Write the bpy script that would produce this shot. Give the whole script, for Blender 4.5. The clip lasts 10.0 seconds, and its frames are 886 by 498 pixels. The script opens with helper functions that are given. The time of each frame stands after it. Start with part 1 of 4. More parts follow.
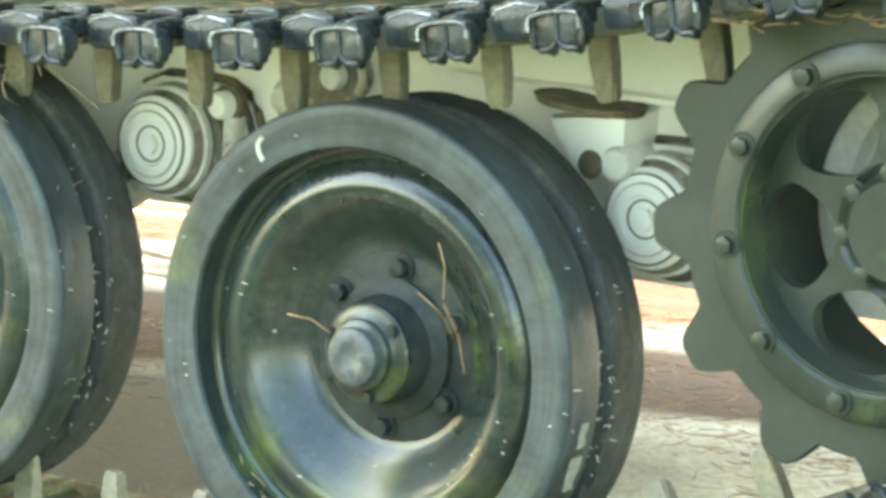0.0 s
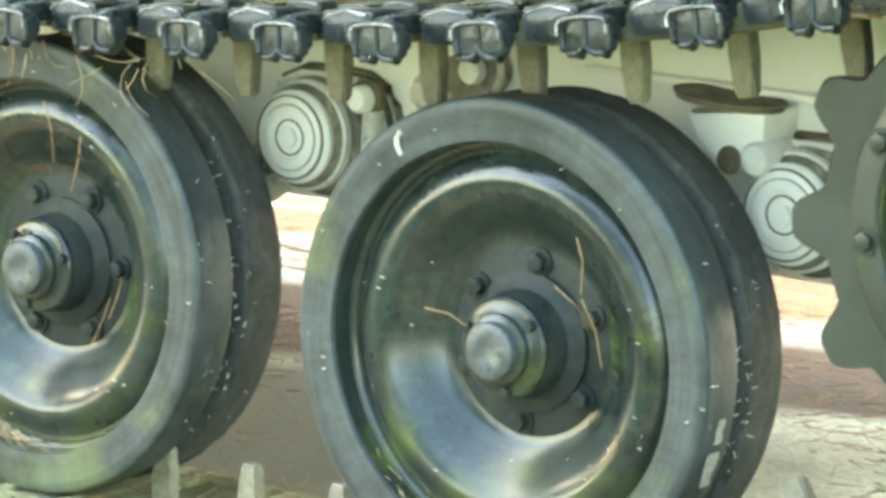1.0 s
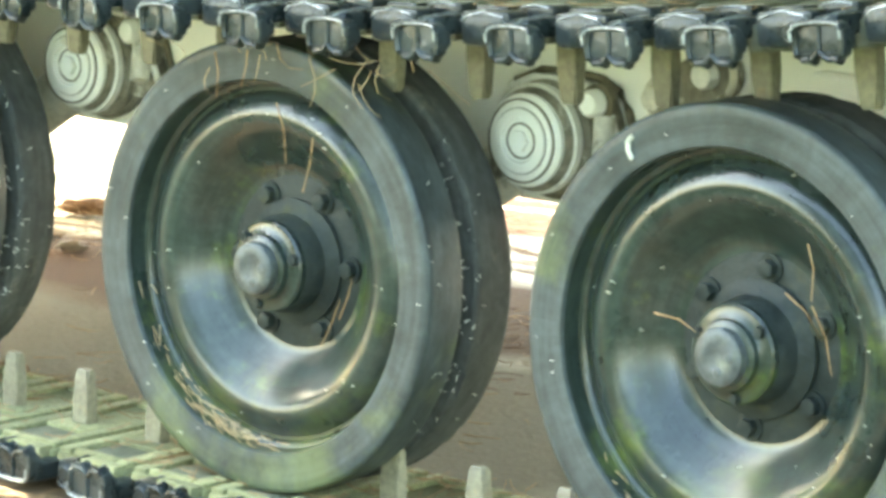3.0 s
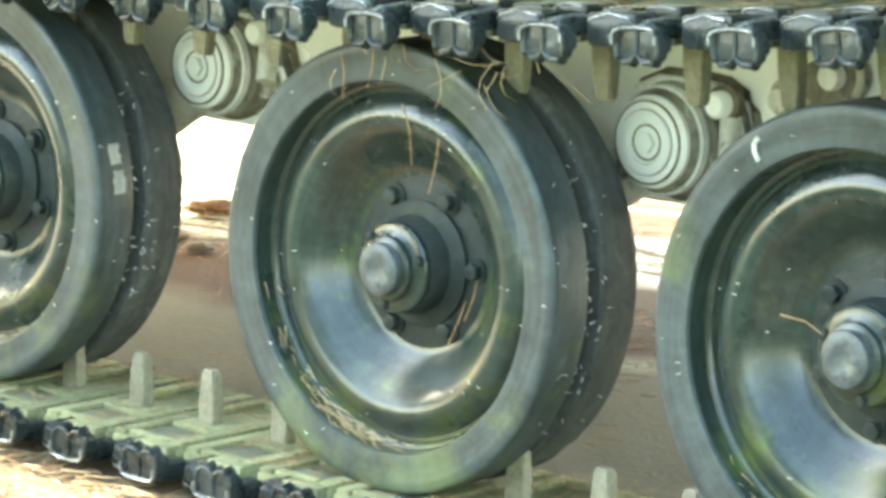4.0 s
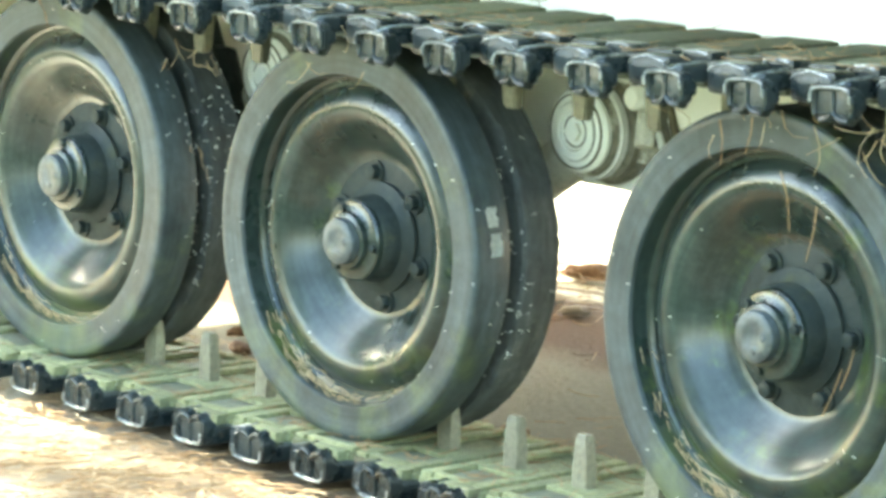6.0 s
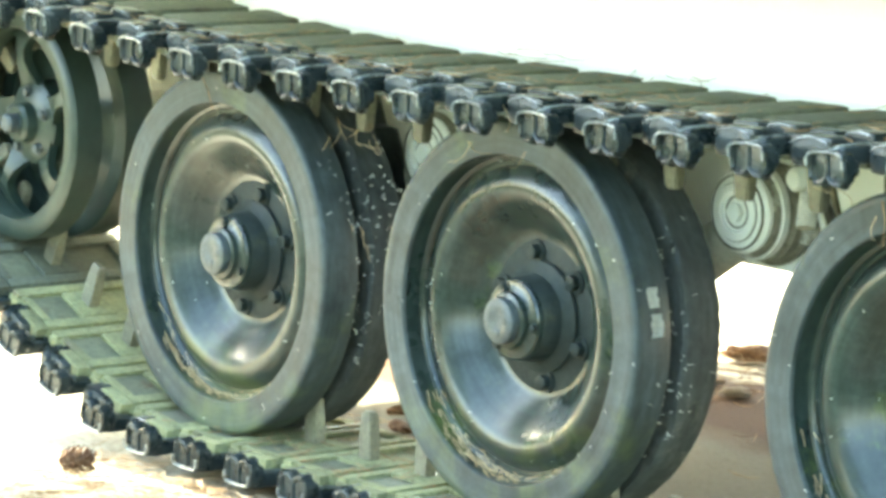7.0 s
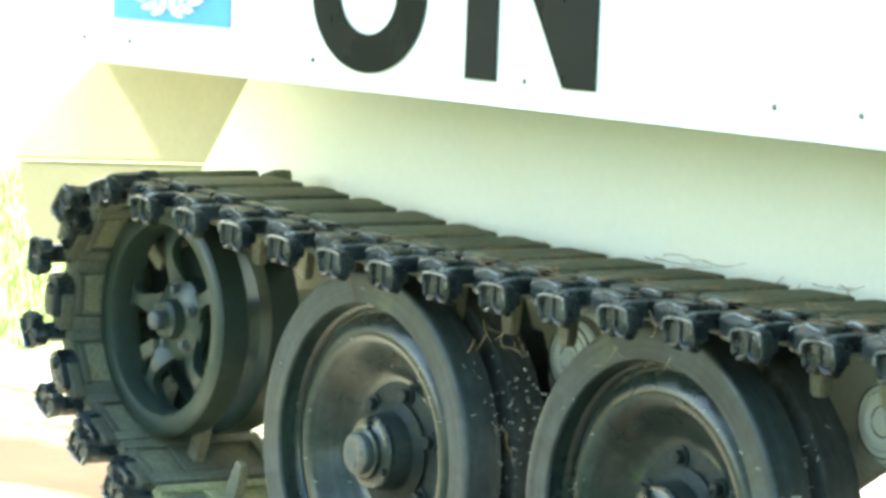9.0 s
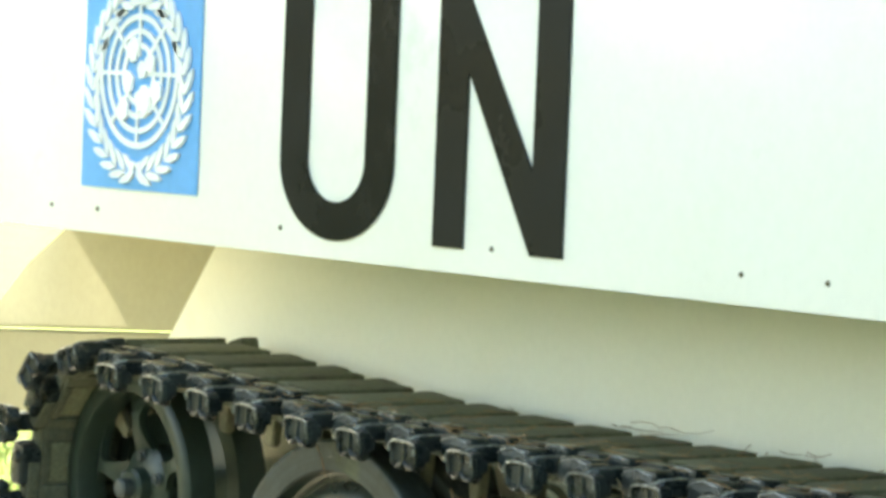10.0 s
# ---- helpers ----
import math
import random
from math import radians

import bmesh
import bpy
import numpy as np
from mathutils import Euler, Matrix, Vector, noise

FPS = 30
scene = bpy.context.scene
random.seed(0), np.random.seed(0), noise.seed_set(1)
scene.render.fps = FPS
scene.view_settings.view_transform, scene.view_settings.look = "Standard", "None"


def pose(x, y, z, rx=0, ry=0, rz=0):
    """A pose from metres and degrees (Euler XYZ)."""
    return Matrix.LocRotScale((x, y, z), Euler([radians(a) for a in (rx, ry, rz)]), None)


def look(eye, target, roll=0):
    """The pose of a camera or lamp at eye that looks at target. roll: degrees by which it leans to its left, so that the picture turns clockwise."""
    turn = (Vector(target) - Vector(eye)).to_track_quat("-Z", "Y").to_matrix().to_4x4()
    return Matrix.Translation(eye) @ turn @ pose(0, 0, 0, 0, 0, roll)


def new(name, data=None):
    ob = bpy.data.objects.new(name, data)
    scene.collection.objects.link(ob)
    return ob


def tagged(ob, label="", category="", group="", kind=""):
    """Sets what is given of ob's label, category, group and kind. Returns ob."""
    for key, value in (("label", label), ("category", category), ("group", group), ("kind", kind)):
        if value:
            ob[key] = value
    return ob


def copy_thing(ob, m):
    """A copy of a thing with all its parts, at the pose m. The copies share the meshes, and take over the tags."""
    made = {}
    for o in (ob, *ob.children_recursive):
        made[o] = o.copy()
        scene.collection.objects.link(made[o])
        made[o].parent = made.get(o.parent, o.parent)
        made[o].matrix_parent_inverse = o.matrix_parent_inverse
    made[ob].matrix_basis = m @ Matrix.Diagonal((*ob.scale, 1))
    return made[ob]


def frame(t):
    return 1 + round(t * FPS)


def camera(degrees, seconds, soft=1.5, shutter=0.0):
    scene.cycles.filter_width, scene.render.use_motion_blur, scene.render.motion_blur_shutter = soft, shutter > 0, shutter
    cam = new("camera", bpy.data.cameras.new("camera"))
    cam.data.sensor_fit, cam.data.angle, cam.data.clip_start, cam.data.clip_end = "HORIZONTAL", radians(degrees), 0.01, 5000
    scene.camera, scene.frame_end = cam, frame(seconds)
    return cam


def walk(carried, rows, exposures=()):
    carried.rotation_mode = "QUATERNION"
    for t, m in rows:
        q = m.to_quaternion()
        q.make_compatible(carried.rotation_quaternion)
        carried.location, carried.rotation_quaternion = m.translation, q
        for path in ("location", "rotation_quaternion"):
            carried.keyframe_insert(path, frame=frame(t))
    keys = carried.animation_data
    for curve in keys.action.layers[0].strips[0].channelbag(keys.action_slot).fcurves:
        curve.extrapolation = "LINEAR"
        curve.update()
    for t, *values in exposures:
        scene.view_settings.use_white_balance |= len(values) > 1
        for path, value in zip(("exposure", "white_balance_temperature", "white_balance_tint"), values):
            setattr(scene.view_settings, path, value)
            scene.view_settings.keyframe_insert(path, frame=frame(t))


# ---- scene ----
# ---- camera: a long lens that turns on the spot, 1.27 m above the ground ----
cam = camera(14.0, 10.0, soft=3.6)
EYE = (2.506, -3.403, 1.271)
PATH = [
    (0.0, 79.72, -2.19, 35.43),
    (0.5, 79.51, -2.22, 36.36),
    (1.0, 79.55, -2.10, 37.64),
    (1.5, 79.64, -2.12, 38.62),
    (2.0, 79.81, -1.92, 39.44),
    (2.5, 79.68, -2.09, 40.51),
    (3.8, 79.39, -1.83, 42.80),
    (4.0, 79.43, -1.81, 43.33),
    (4.5, 79.39, -1.74, 44.71),
    (5.0, 79.64, -1.72, 46.34),
    (5.5, 79.81, -1.62, 48.02),
    (7.0, 81.48, -1.53, 51.93),
    (7.5, 81.99, -1.44, 53.49),
    (8.0, 82.39, -1.40, 54.44),
    (8.5, 83.32, -1.71, 54.39),
    (9.0, 84.62, -2.27, 54.34),
    (9.5, 86.02, -2.42, 54.33),
    (10.0, 87.30, -2.28, 53.82),
]
EXPOSURES = [(0.0, 4.48, 7900, -2), (2.5, 4.55, 7900, -2), (5.5, 4.45, 7250, -4), (7.6, 4.2, 6950, -7), (8.2, 3.88, 6650, -9), (9.0, 3.48, 6800, -9), (9.5, 3.35, 7000, -8), (10.0, 2.85, 7900, -3)]
walk(cam, [(t, pose(*EYE, rx, ry, rz)) for t, rx, ry, rz in PATH], EXPOSURES)

# ---- light ----
SUN = Vector((-0.80, -0.02, 0.56)).normalized()
world = bpy.data.worlds.new("sky")
scene.world = world
world.use_nodes = True
wn = world.node_tree.nodes
sky = wn.new("ShaderNodeTexSky")
sky.sky_type, sky.sun_disc = "NISHITA", False
sky.sun_elevation = math.asin(SUN.z)
sky.sun_rotation = math.atan2(SUN.x, SUN.y)
sky.dust_density = 2.0
wn["Background"].inputs["Strength"].default_value = 0.15
world.node_tree.links.new(sky.outputs[0], wn["Background"].inputs["Color"])
lamp = bpy.data.lights.new("sun", "SUN")
lamp.energy, lamp.angle, lamp.color = 4.3, radians(0.6), (1.0, 0.95, 0.86)
new("sun", lamp).matrix_world = look(SUN * 30, (0, 0, 0))


# ---- materials ----
def material(name, base, second, rough=0.5, metal=0.0, scale=6.0, fine=60.0, bump=0.15,
             third=None, third_at=0.6, third_scale=3.0, rough_spread=0.15, per_object=0.0, bump_depth=0.004, speck_share=0.5, coat=0.0, gloss=0.5):
    """Two paints mixed by coarse and fine noise, a third in patches, roughness that varies, and a fine relief."""
    m = bpy.data.materials.new(name)
    m.use_nodes = True
    nt = m.node_tree
    n, l = nt.nodes, nt.links
    bsdf = n["Principled BSDF"]
    geo = n.new("ShaderNodeNewGeometry")
    info = n.new("ShaderNodeObjectInfo")
    shift = n.new("ShaderNodeVectorMath")
    shift.operation = "ADD"
    l.new(geo.outputs["Position"], shift.inputs[0])
    l.new(info.outputs["Random"], shift.inputs[1])

    def noise_of(s, detail=5.0, r=0.6):
        t = n.new("ShaderNodeTexNoise")
        t.inputs["Scale"].default_value, t.inputs["Detail"].default_value, t.inputs["Roughness"].default_value = s, detail, r
        l.new(shift.outputs[0], t.inputs["Vector"])
        return t.outputs["Fac"]

    def ramp(fac, a, b):
        r = n.new("ShaderNodeMapRange")
        r.inputs["From Min"].default_value, r.inputs["From Max"].default_value = a, b
        l.new(fac, r.inputs["Value"])
        return r.outputs["Result"]

    def mixed(fac, a, b):
        x = n.new("ShaderNodeMix")
        x.data_type = "RGBA"
        l.new(fac, x.inputs["Factor"])
        for value, socket in ((a, x.inputs["A"]), (b, x.inputs["B"])):
            if isinstance(value, tuple):
                socket.default_value = (*value, 1)
            else:
                l.new(value, socket)
        return x.outputs["Result"]

    coarse, grain = noise_of(scale), noise_of(fine, 4.0)
    colour = mixed(ramp(coarse, 0.35, 0.68), base, second)
    if third:
        patch = noise_of(third_scale, 8.0, 0.7)
        colour = mixed(ramp(patch, third_at, third_at + 0.12), colour, third)
    speck = n.new("ShaderNodeMix")
    speck.data_type, speck.blend_type = "RGBA", "MULTIPLY"
    speck.inputs["Factor"].default_value = speck_share
    l.new(colour, speck.inputs["A"])
    l.new(ramp(grain, 0.2, 0.62), speck.inputs["B"])
    colour = speck.outputs["Result"]
    if per_object:
        hsv = n.new("ShaderNodeHueSaturation")
        v = n.new("ShaderNodeMapRange")
        v.inputs["To Min"].default_value, v.inputs["To Max"].default_value = 1 - per_object, 1 + per_object
        l.new(info.outputs["Random"], v.inputs["Value"])
        l.new(v.outputs["Result"], hsv.inputs["Value"])
        l.new(colour, hsv.inputs["Color"])
        colour = hsv.outputs["Color"]
    l.new(colour, bsdf.inputs["Base Color"])
    rr = n.new("ShaderNodeMapRange")
    rr.inputs["From Min"].default_value, rr.inputs["From Max"].default_value = 0.3, 0.7
    rr.inputs["To Min"].default_value, rr.inputs["To Max"].default_value = max(0.05, rough - rough_spread), min(1, rough + rough_spread)
    l.new(coarse, rr.inputs["Value"])
    l.new(rr.outputs["Result"], bsdf.inputs["Roughness"])
    bsdf.inputs["Metallic"].default_value = metal
    bsdf.inputs["Specular IOR Level"].default_value = gloss
    if coat:
        bsdf.inputs["Coat Weight"].default_value, bsdf.inputs["Coat Roughness"].default_value, bsdf.inputs["Coat IOR"].default_value = coat, 0.20, 1.5
    if bump:
        b = n.new("ShaderNodeBump")
        b.inputs["Strength"].default_value, b.inputs["Distance"].default_value = bump, bump_depth
        l.new(grain, b.inputs["Height"])
        l.new(b.outputs["Normal"], bsdf.inputs["Normal"])
    return m


PAINT = material("wheel_paint", (0.013, 0.021, 0.019), (0.024, 0.036, 0.030), 0.30, 0.0, 6, 60, 0.08, (0.052, 0.076, 0.016), 0.57, 5, 0.12, speck_share=0.3, coat=0.50, gloss=0.2)
RUBBER = material("tyre_rubber", (0.026, 0.036, 0.038), (0.048, 0.062, 0.062), 0.48, 0.0, 9, 70, 0.25, (0.062, 0.080, 0.042), 0.57, 5, speck_share=0.22, gloss=0.35)
GREASE = material("greasy_paint", (0.016, 0.022, 0.022), (0.032, 0.040, 0.036), 0.42, 0.0, 14, 60, 0.7, (0.05, 0.052, 0.028), 0.60, 14, speck_share=0.3, gloss=0.12)
OLD_RUBBER = material("inner_rubber", (0.030, 0.036, 0.036), (0.056, 0.062, 0.056), 0.75, 0.0, 9, 70, 0.35, (0.15, 0.145, 0.11), 0.60, 9, speck_share=0.35)
IDLER_PAINT = material("idler_paint", (0.017, 0.029, 0.023), (0.030, 0.045, 0.034), 0.42, 0.0, 6, 70, 0.10, (0.06, 0.07, 0.03), 0.60, 7, speck_share=0.25, coat=0.15, gloss=0.35)
GREEN = material("sprocket_paint", (0.013, 0.020, 0.016), (0.024, 0.034, 0.026), 0.42, 0.0, 6, 70, 0.10, (0.045, 0.065, 0.026), 0.58, 4, speck_share=0.25, coat=0.1, gloss=0.35)
STEEL = material("track_steel", (0.011, 0.016, 0.017), (0.028, 0.037, 0.038), 0.30, 0.0, 25, 60, 0.5, (0.09, 0.075, 0.045), 0.62, 18, per_object=0.25, speck_share=0.3, gloss=0.3)
WORN_GLINT = material("worn_steel", (0.34, 0.37, 0.38), (0.08, 0.09, 0.09), 0.32, 0.5, 40, 150, 0.2)
PANEL = material("sunk_panel", (0.10, 0.11, 0.07), (0.16, 0.165, 0.10), 0.8, 0.0, 14, 110, 0.5, (0.13, 0.09, 0.05), 0.56, 14, per_object=0.2)
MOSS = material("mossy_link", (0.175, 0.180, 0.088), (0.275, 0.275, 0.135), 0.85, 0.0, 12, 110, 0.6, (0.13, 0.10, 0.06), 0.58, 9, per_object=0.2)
DARK_LINK = material("bare_link", (0.060, 0.068, 0.048), (0.105, 0.112, 0.075), 0.75, 0.0, 12, 110, 0.5, (0.10, 0.08, 0.05), 0.58, 9, per_object=0.2)
PAD = material("track_pad", (0.085, 0.090, 0.058), (0.130, 0.138, 0.086), 0.8, 0.0, 10, 90, 0.5, (0.08, 0.06, 0.04), 0.58, 12, per_object=0.25)
HORN = material("guide_horn", (0.12, 0.11, 0.075), (0.19, 0.18, 0.12), 0.55, 0.0, 20, 120, 0.3, (0.22, 0.14, 0.06), 0.58, 14, per_object=0.15)
WHITE = material("white_paint", (0.86, 0.86, 0.785), (0.88, 0.88, 0.825), 0.42, 0.0, 2.5, 60, 0.04, (0.70, 0.70, 0.62), 0.66, 2.0, 0.08, speck_share=0.04)
GRIME = material("grimy_white", (0.66, 0.66, 0.60), (0.78, 0.78, 0.73), 0.5, 0.0, 14, 90, 0.2, (0.20, 0.17, 0.12), 0.62, 12, speck_share=0.2)
DULL = material("dirty_white", (0.46, 0.44, 0.36), (0.70, 0.68, 0.58), 0.6, 0.0, 18, 90, 0.3, (0.07, 0.06, 0.04), 0.53, 16, speck_share=0.3)
BLACK = material("letter_black", (0.006, 0.0085, 0.009), (0.010, 0.013, 0.014), 0.30, 0.0, 3, 60, 0.04, speck_share=0.1, gloss=0.12)
CREAM = material("cream_paint", (0.31, 0.295, 0.205), (0.36, 0.345, 0.245), 0.6, 0.0, 3, 60, 0.1, (0.26, 0.24, 0.16), 0.62, 4, speck_share=0.1)
SOOT = material("sooty_white", (0.10, 0.09, 0.065), (0.30, 0.28, 0.22), 0.7, 0.0, 20, 90, 0.4, (0.62, 0.61, 0.52), 0.55, 14, speck_share=0.3)
BLUE = material("emblem_blue", (0.12, 0.40, 0.80), (0.14, 0.43, 0.84), 0.4, 0.0, 3, 60, 0.03, speck_share=0.1)
MARK = material("emblem_white", (0.8, 0.82, 0.82), (0.85, 0.85, 0.85), 0.45, 0.0, 5, 80, 0.03, speck_share=0.1)
NEEDLE = material("pine_needle", (0.22, 0.13, 0.065), (0.38, 0.25, 0.13), 0.7, 0.0, 30, 150, 0.0, gloss=0.2)
PALE_NEEDLE = material("dry_straw", (0.42, 0.33, 0.19), (0.28, 0.18, 0.09), 0.7, 0.0, 40, 150, 0.0)
DARK_BROWN = material("dirt_crust", (0.20, 0.17, 0.11), (0.10, 0.09, 0.06), 0.95, 0.0, 30, 120, 0.8)
CHALK = material("scraped_paint", (0.62, 0.64, 0.58), (0.5, 0.5, 0.42), 0.7, 0.0, 40, 150, 0.2)
GRASS = material("grass", (0.26, 0.32, 0.11), (0.34, 0.38, 0.15), 0.6, 0.0, 5, 60, 0.0)
STONE = material("stone", (0.16, 0.12, 0.085), (0.25, 0.195, 0.145), 0.9, 0.0, 12, 60, 0.6)
BARK = material("bark_chip", (0.10, 0.052, 0.030), (0.17, 0.10, 0.058), 0.9, 0.0, 20, 80, 0.6, gloss=0.1)


def grow_moss(m, top, foot, share, colour):
    """Moss that creeps up in patches from the damp foot."""
    n, l = m.node_tree.nodes, m.node_tree.links
    bsdf = n["Principled BSDF"]
    old = bsdf.inputs["Base Color"].links[0].from_socket
    geo, sep, wob, add = n.new("ShaderNodeNewGeometry"), n.new("ShaderNodeSeparateXYZ"), n.new("ShaderNodeTexNoise"), n.new("ShaderNodeMath")
    wob.inputs["Scale"].default_value, wob.inputs["Detail"].default_value, wob.inputs["Roughness"].default_value = 7.0, 8, 0.65
    l.new(geo.outputs["Position"], wob.inputs["Vector"])
    l.new(geo.outputs["Position"], sep.inputs[0])
    add.operation = "MULTIPLY_ADD"
    l.new(wob.outputs["Fac"], add.inputs[0])
    add.inputs[1].default_value = 1.1
    l.new(sep.outputs["Z"], add.inputs[2])
    r, x = n.new("ShaderNodeMapRange"), n.new("ShaderNodeMix")
    r.inputs["From Min"].default_value, r.inputs["From Max"].default_value = top + 0.55, foot + 0.55
    r.inputs["To Max"].default_value = share
    l.new(add.outputs[0], r.inputs["Value"])
    x.data_type = "RGBA"
    l.new(r.outputs["Result"], x.inputs["Factor"])
    l.new(old, x.inputs["A"])
    x.inputs["B"].default_value = (*colour, 1)
    l.new(x.outputs["Result"], bsdf.inputs["Base Color"])


def turn_streaks(m, share):
    """Scuffs and water marks that run round the axle, and streaks that run out from it."""
    n, l = m.node_tree.nodes, m.node_tree.links
    bsdf = n["Principled BSDF"]
    old = bsdf.inputs["Base Color"].links[0].from_socket
    co, sep = n.new("ShaderNodeTexCoord"), n.new("ShaderNodeSeparateXYZ")
    l.new(co.outputs["Object"], sep.inputs[0])

    def calc(op, a, b):
        x = n.new("ShaderNodeMath")
        x.operation = op
        for i, v in enumerate((a, b)):
            if isinstance(v, (int, float)):
                x.inputs[i].default_value = v
            else:
                l.new(v, x.inputs[i])
        return x.outputs[0]

    info = n.new("ShaderNodeObjectInfo")
    r = calc("SQRT", calc("ADD", calc("MULTIPLY", sep.outputs["X"], sep.outputs["X"]), calc("MULTIPLY", sep.outputs["Z"], sep.outputs["Z"])), 0.0)
    turn = calc("ARCTAN2", sep.outputs["Z"], sep.outputs["X"])
    colour = old
    for rs, ts, lo, hi in ((95.0, 1.3, 0.55, 1.45), (14.0, 9.0, 0.62, 1.40)):
        v, t, mr, mx = n.new("ShaderNodeCombineXYZ"), n.new("ShaderNodeTexNoise"), n.new("ShaderNodeMapRange"), n.new("ShaderNodeMix")
        l.new(calc("MULTIPLY", r, rs), v.inputs["X"])
        l.new(calc("MULTIPLY", turn, ts), v.inputs["Y"])
        l.new(calc("ADD", calc("MULTIPLY", info.outputs["Random"], 37.0), calc("MULTIPLY", sep.outputs["Y"], 60.0)), v.inputs["Z"])
        t.inputs["Scale"].default_value, t.inputs["Detail"].default_value, t.inputs["Roughness"].default_value = 1.0, 6, 0.65
        l.new(v.outputs[0], t.inputs["Vector"])
        mr.inputs["From Min"].default_value, mr.inputs["From Max"].default_value = 0.3, 0.7
        mr.inputs["To Min"].default_value, mr.inputs["To Max"].default_value = lo, hi
        l.new(t.outputs["Fac"], mr.inputs["Value"])
        mx.data_type, mx.blend_type, mx.clamp_result = "RGBA", "MULTIPLY", False
        mx.inputs["Factor"].default_value = share
        l.new(colour, mx.inputs["A"])
        l.new(mr.outputs["Result"], mx.inputs["B"])
        colour = mx.outputs["Result"]
    l.new(colour, bsdf.inputs["Base Color"])


for m in (RUBBER, PAINT, OLD_RUBBER):
    turn_streaks(m, 0.8)
grow_moss(RUBBER, 0.15, -0.04, 0.55, (0.11, 0.135, 0.05))
grow_moss(PAINT, 0.20, 0.05, 0.45, (0.07, 0.09, 0.02))


def ground_material():
    """Pale sandy ground with grey concrete under the hull that has the hull's shade in its colour, brown litter in
    drifts, and grass far behind the rear.
    """
    m = material("sandy_ground", (0.42, 0.38, 0.295), (0.56, 0.52, 0.42), 0.95, 0.0, 3.0, 70, 0.6, (0.32, 0.22, 0.13), 0.60, 2.2, bump_depth=0.01, gloss=0.03)
    nt = m.node_tree
    n, l = nt.nodes, nt.links
    bsdf = n["Principled BSDF"]
    old = bsdf.inputs["Base Color"].links[0].from_socket
    geo = n.new("ShaderNodeNewGeometry")
    sep = n.new("ShaderNodeSeparateXYZ")
    wob = n.new("ShaderNodeTexNoise")
    wob.inputs["Scale"].default_value, wob.inputs["Detail"].default_value = 1.6, 7
    l.new(geo.outputs["Position"], wob.inputs["Vector"])
    l.new(geo.outputs["Position"], sep.inputs[0])

    def math_node(op, a, b):
        x = n.new("ShaderNodeMath")
        x.operation = op
        for i, v in enumerate((a, b)):
            if isinstance(v, (int, float)):
                x.inputs[i].default_value = v
            else:
                l.new(v, x.inputs[i])
        return x.outputs[0]

    def band(value, a, b):
        r = n.new("ShaderNodeMapRange")
        r.inputs["From Min"].default_value, r.inputs["From Max"].default_value = a, b
        l.new(value, r.inputs["Value"])
        return r.outputs["Result"]

    def over(fac, a, colour):
        x = n.new("ShaderNodeMix")
        x.data_type = "RGBA"
        l.new(fac, x.inputs["Factor"])
        l.new(a, x.inputs["A"])
        x.inputs["B"].default_value = (*colour, 1)
        return x.outputs["Result"]

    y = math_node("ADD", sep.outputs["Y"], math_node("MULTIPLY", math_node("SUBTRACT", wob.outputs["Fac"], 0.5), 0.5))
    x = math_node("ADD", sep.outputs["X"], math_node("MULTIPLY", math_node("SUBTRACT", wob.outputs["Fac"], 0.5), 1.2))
    # ground under the hull: grey, with the hull's shade painted into it
    belly_shade = math_node("MULTIPLY", math_node("MULTIPLY", band(y, 0.25, 0.40), band(y, 1.25, 1.10)), band(x, 0.0, -0.6))
    old = over(math_node("MULTIPLY", belly_shade, 0.9), old, (0.115, 0.100, 0.075))
    slant = math_node("SUBTRACT", y, math_node("MULTIPLY", math_node("ADD", sep.outputs["X"], 1.31), 0.28))
    litter = math_node("MULTIPLY", band(slant, 1.14, 1.24), band(slant, 1.80, 1.68))
    colour = over(math_node("MULTIPLY", litter, 0.94), old, (0.075, 0.044, 0.029))
    # brown needle streaks on the sunlit sand, and red bark with painted shade along the far side
    weave, squash = n.new("ShaderNodeTexNoise"), n.new("ShaderNodeMapping")
    squash.inputs["Scale"].default_value = (5.0, 26.0, 1.0)
    squash.inputs["Rotation"].default_value = (0, 0, radians(-40))
    l.new(geo.outputs["Position"], squash.inputs["Vector"])
    l.new(squash.outputs[0], weave.inputs["Vector"])
    weave.inputs["Scale"].default_value, weave.inputs["Detail"].default_value = 1.0, 6
    streaks = math_node("MULTIPLY", math_node("MULTIPLY", band(slant, 1.72, 1.84), band(slant, 2.50, 2.40)), band(weave.outputs["Fac"], 0.47, 0.60))
    colour = over(math_node("MULTIPLY", streaks, 0.9), colour, (0.075, 0.040, 0.024))
    # red bark along the far side, its colour darkened to stand for shade
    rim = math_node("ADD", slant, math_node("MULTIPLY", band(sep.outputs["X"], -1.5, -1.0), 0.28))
    shaded_mulch = math_node("MULTIPLY", math_node("MULTIPLY", band(rim, 2.16, 2.26), band(rim, 3.6, 3.3)), band(sep.outputs["X"], -2.85, -2.60))
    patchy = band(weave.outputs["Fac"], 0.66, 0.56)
    colour = over(math_node("MULTIPLY", math_node("MULTIPLY", shaded_mulch, patchy), 0.95), colour, (0.034, 0.012, 0.008))
    # needle litter before the track, its brown deepened in place of dappled shade
    front = math_node("MULTIPLY", band(y, -0.75, -0.35), band(y, 0.30, 0.10))
    colour = over(math_node("MULTIPLY", math_node("MULTIPLY", front, band(x, -2.9, -1.9)), 0.85), colour, (0.135, 0.092, 0.055))
    lawn = math_node("MULTIPLY", band(x, -6.2, -6.6), band(x, -90.0, -60.0))
    colour = over(lawn, colour, (0.22, 0.27, 0.085))
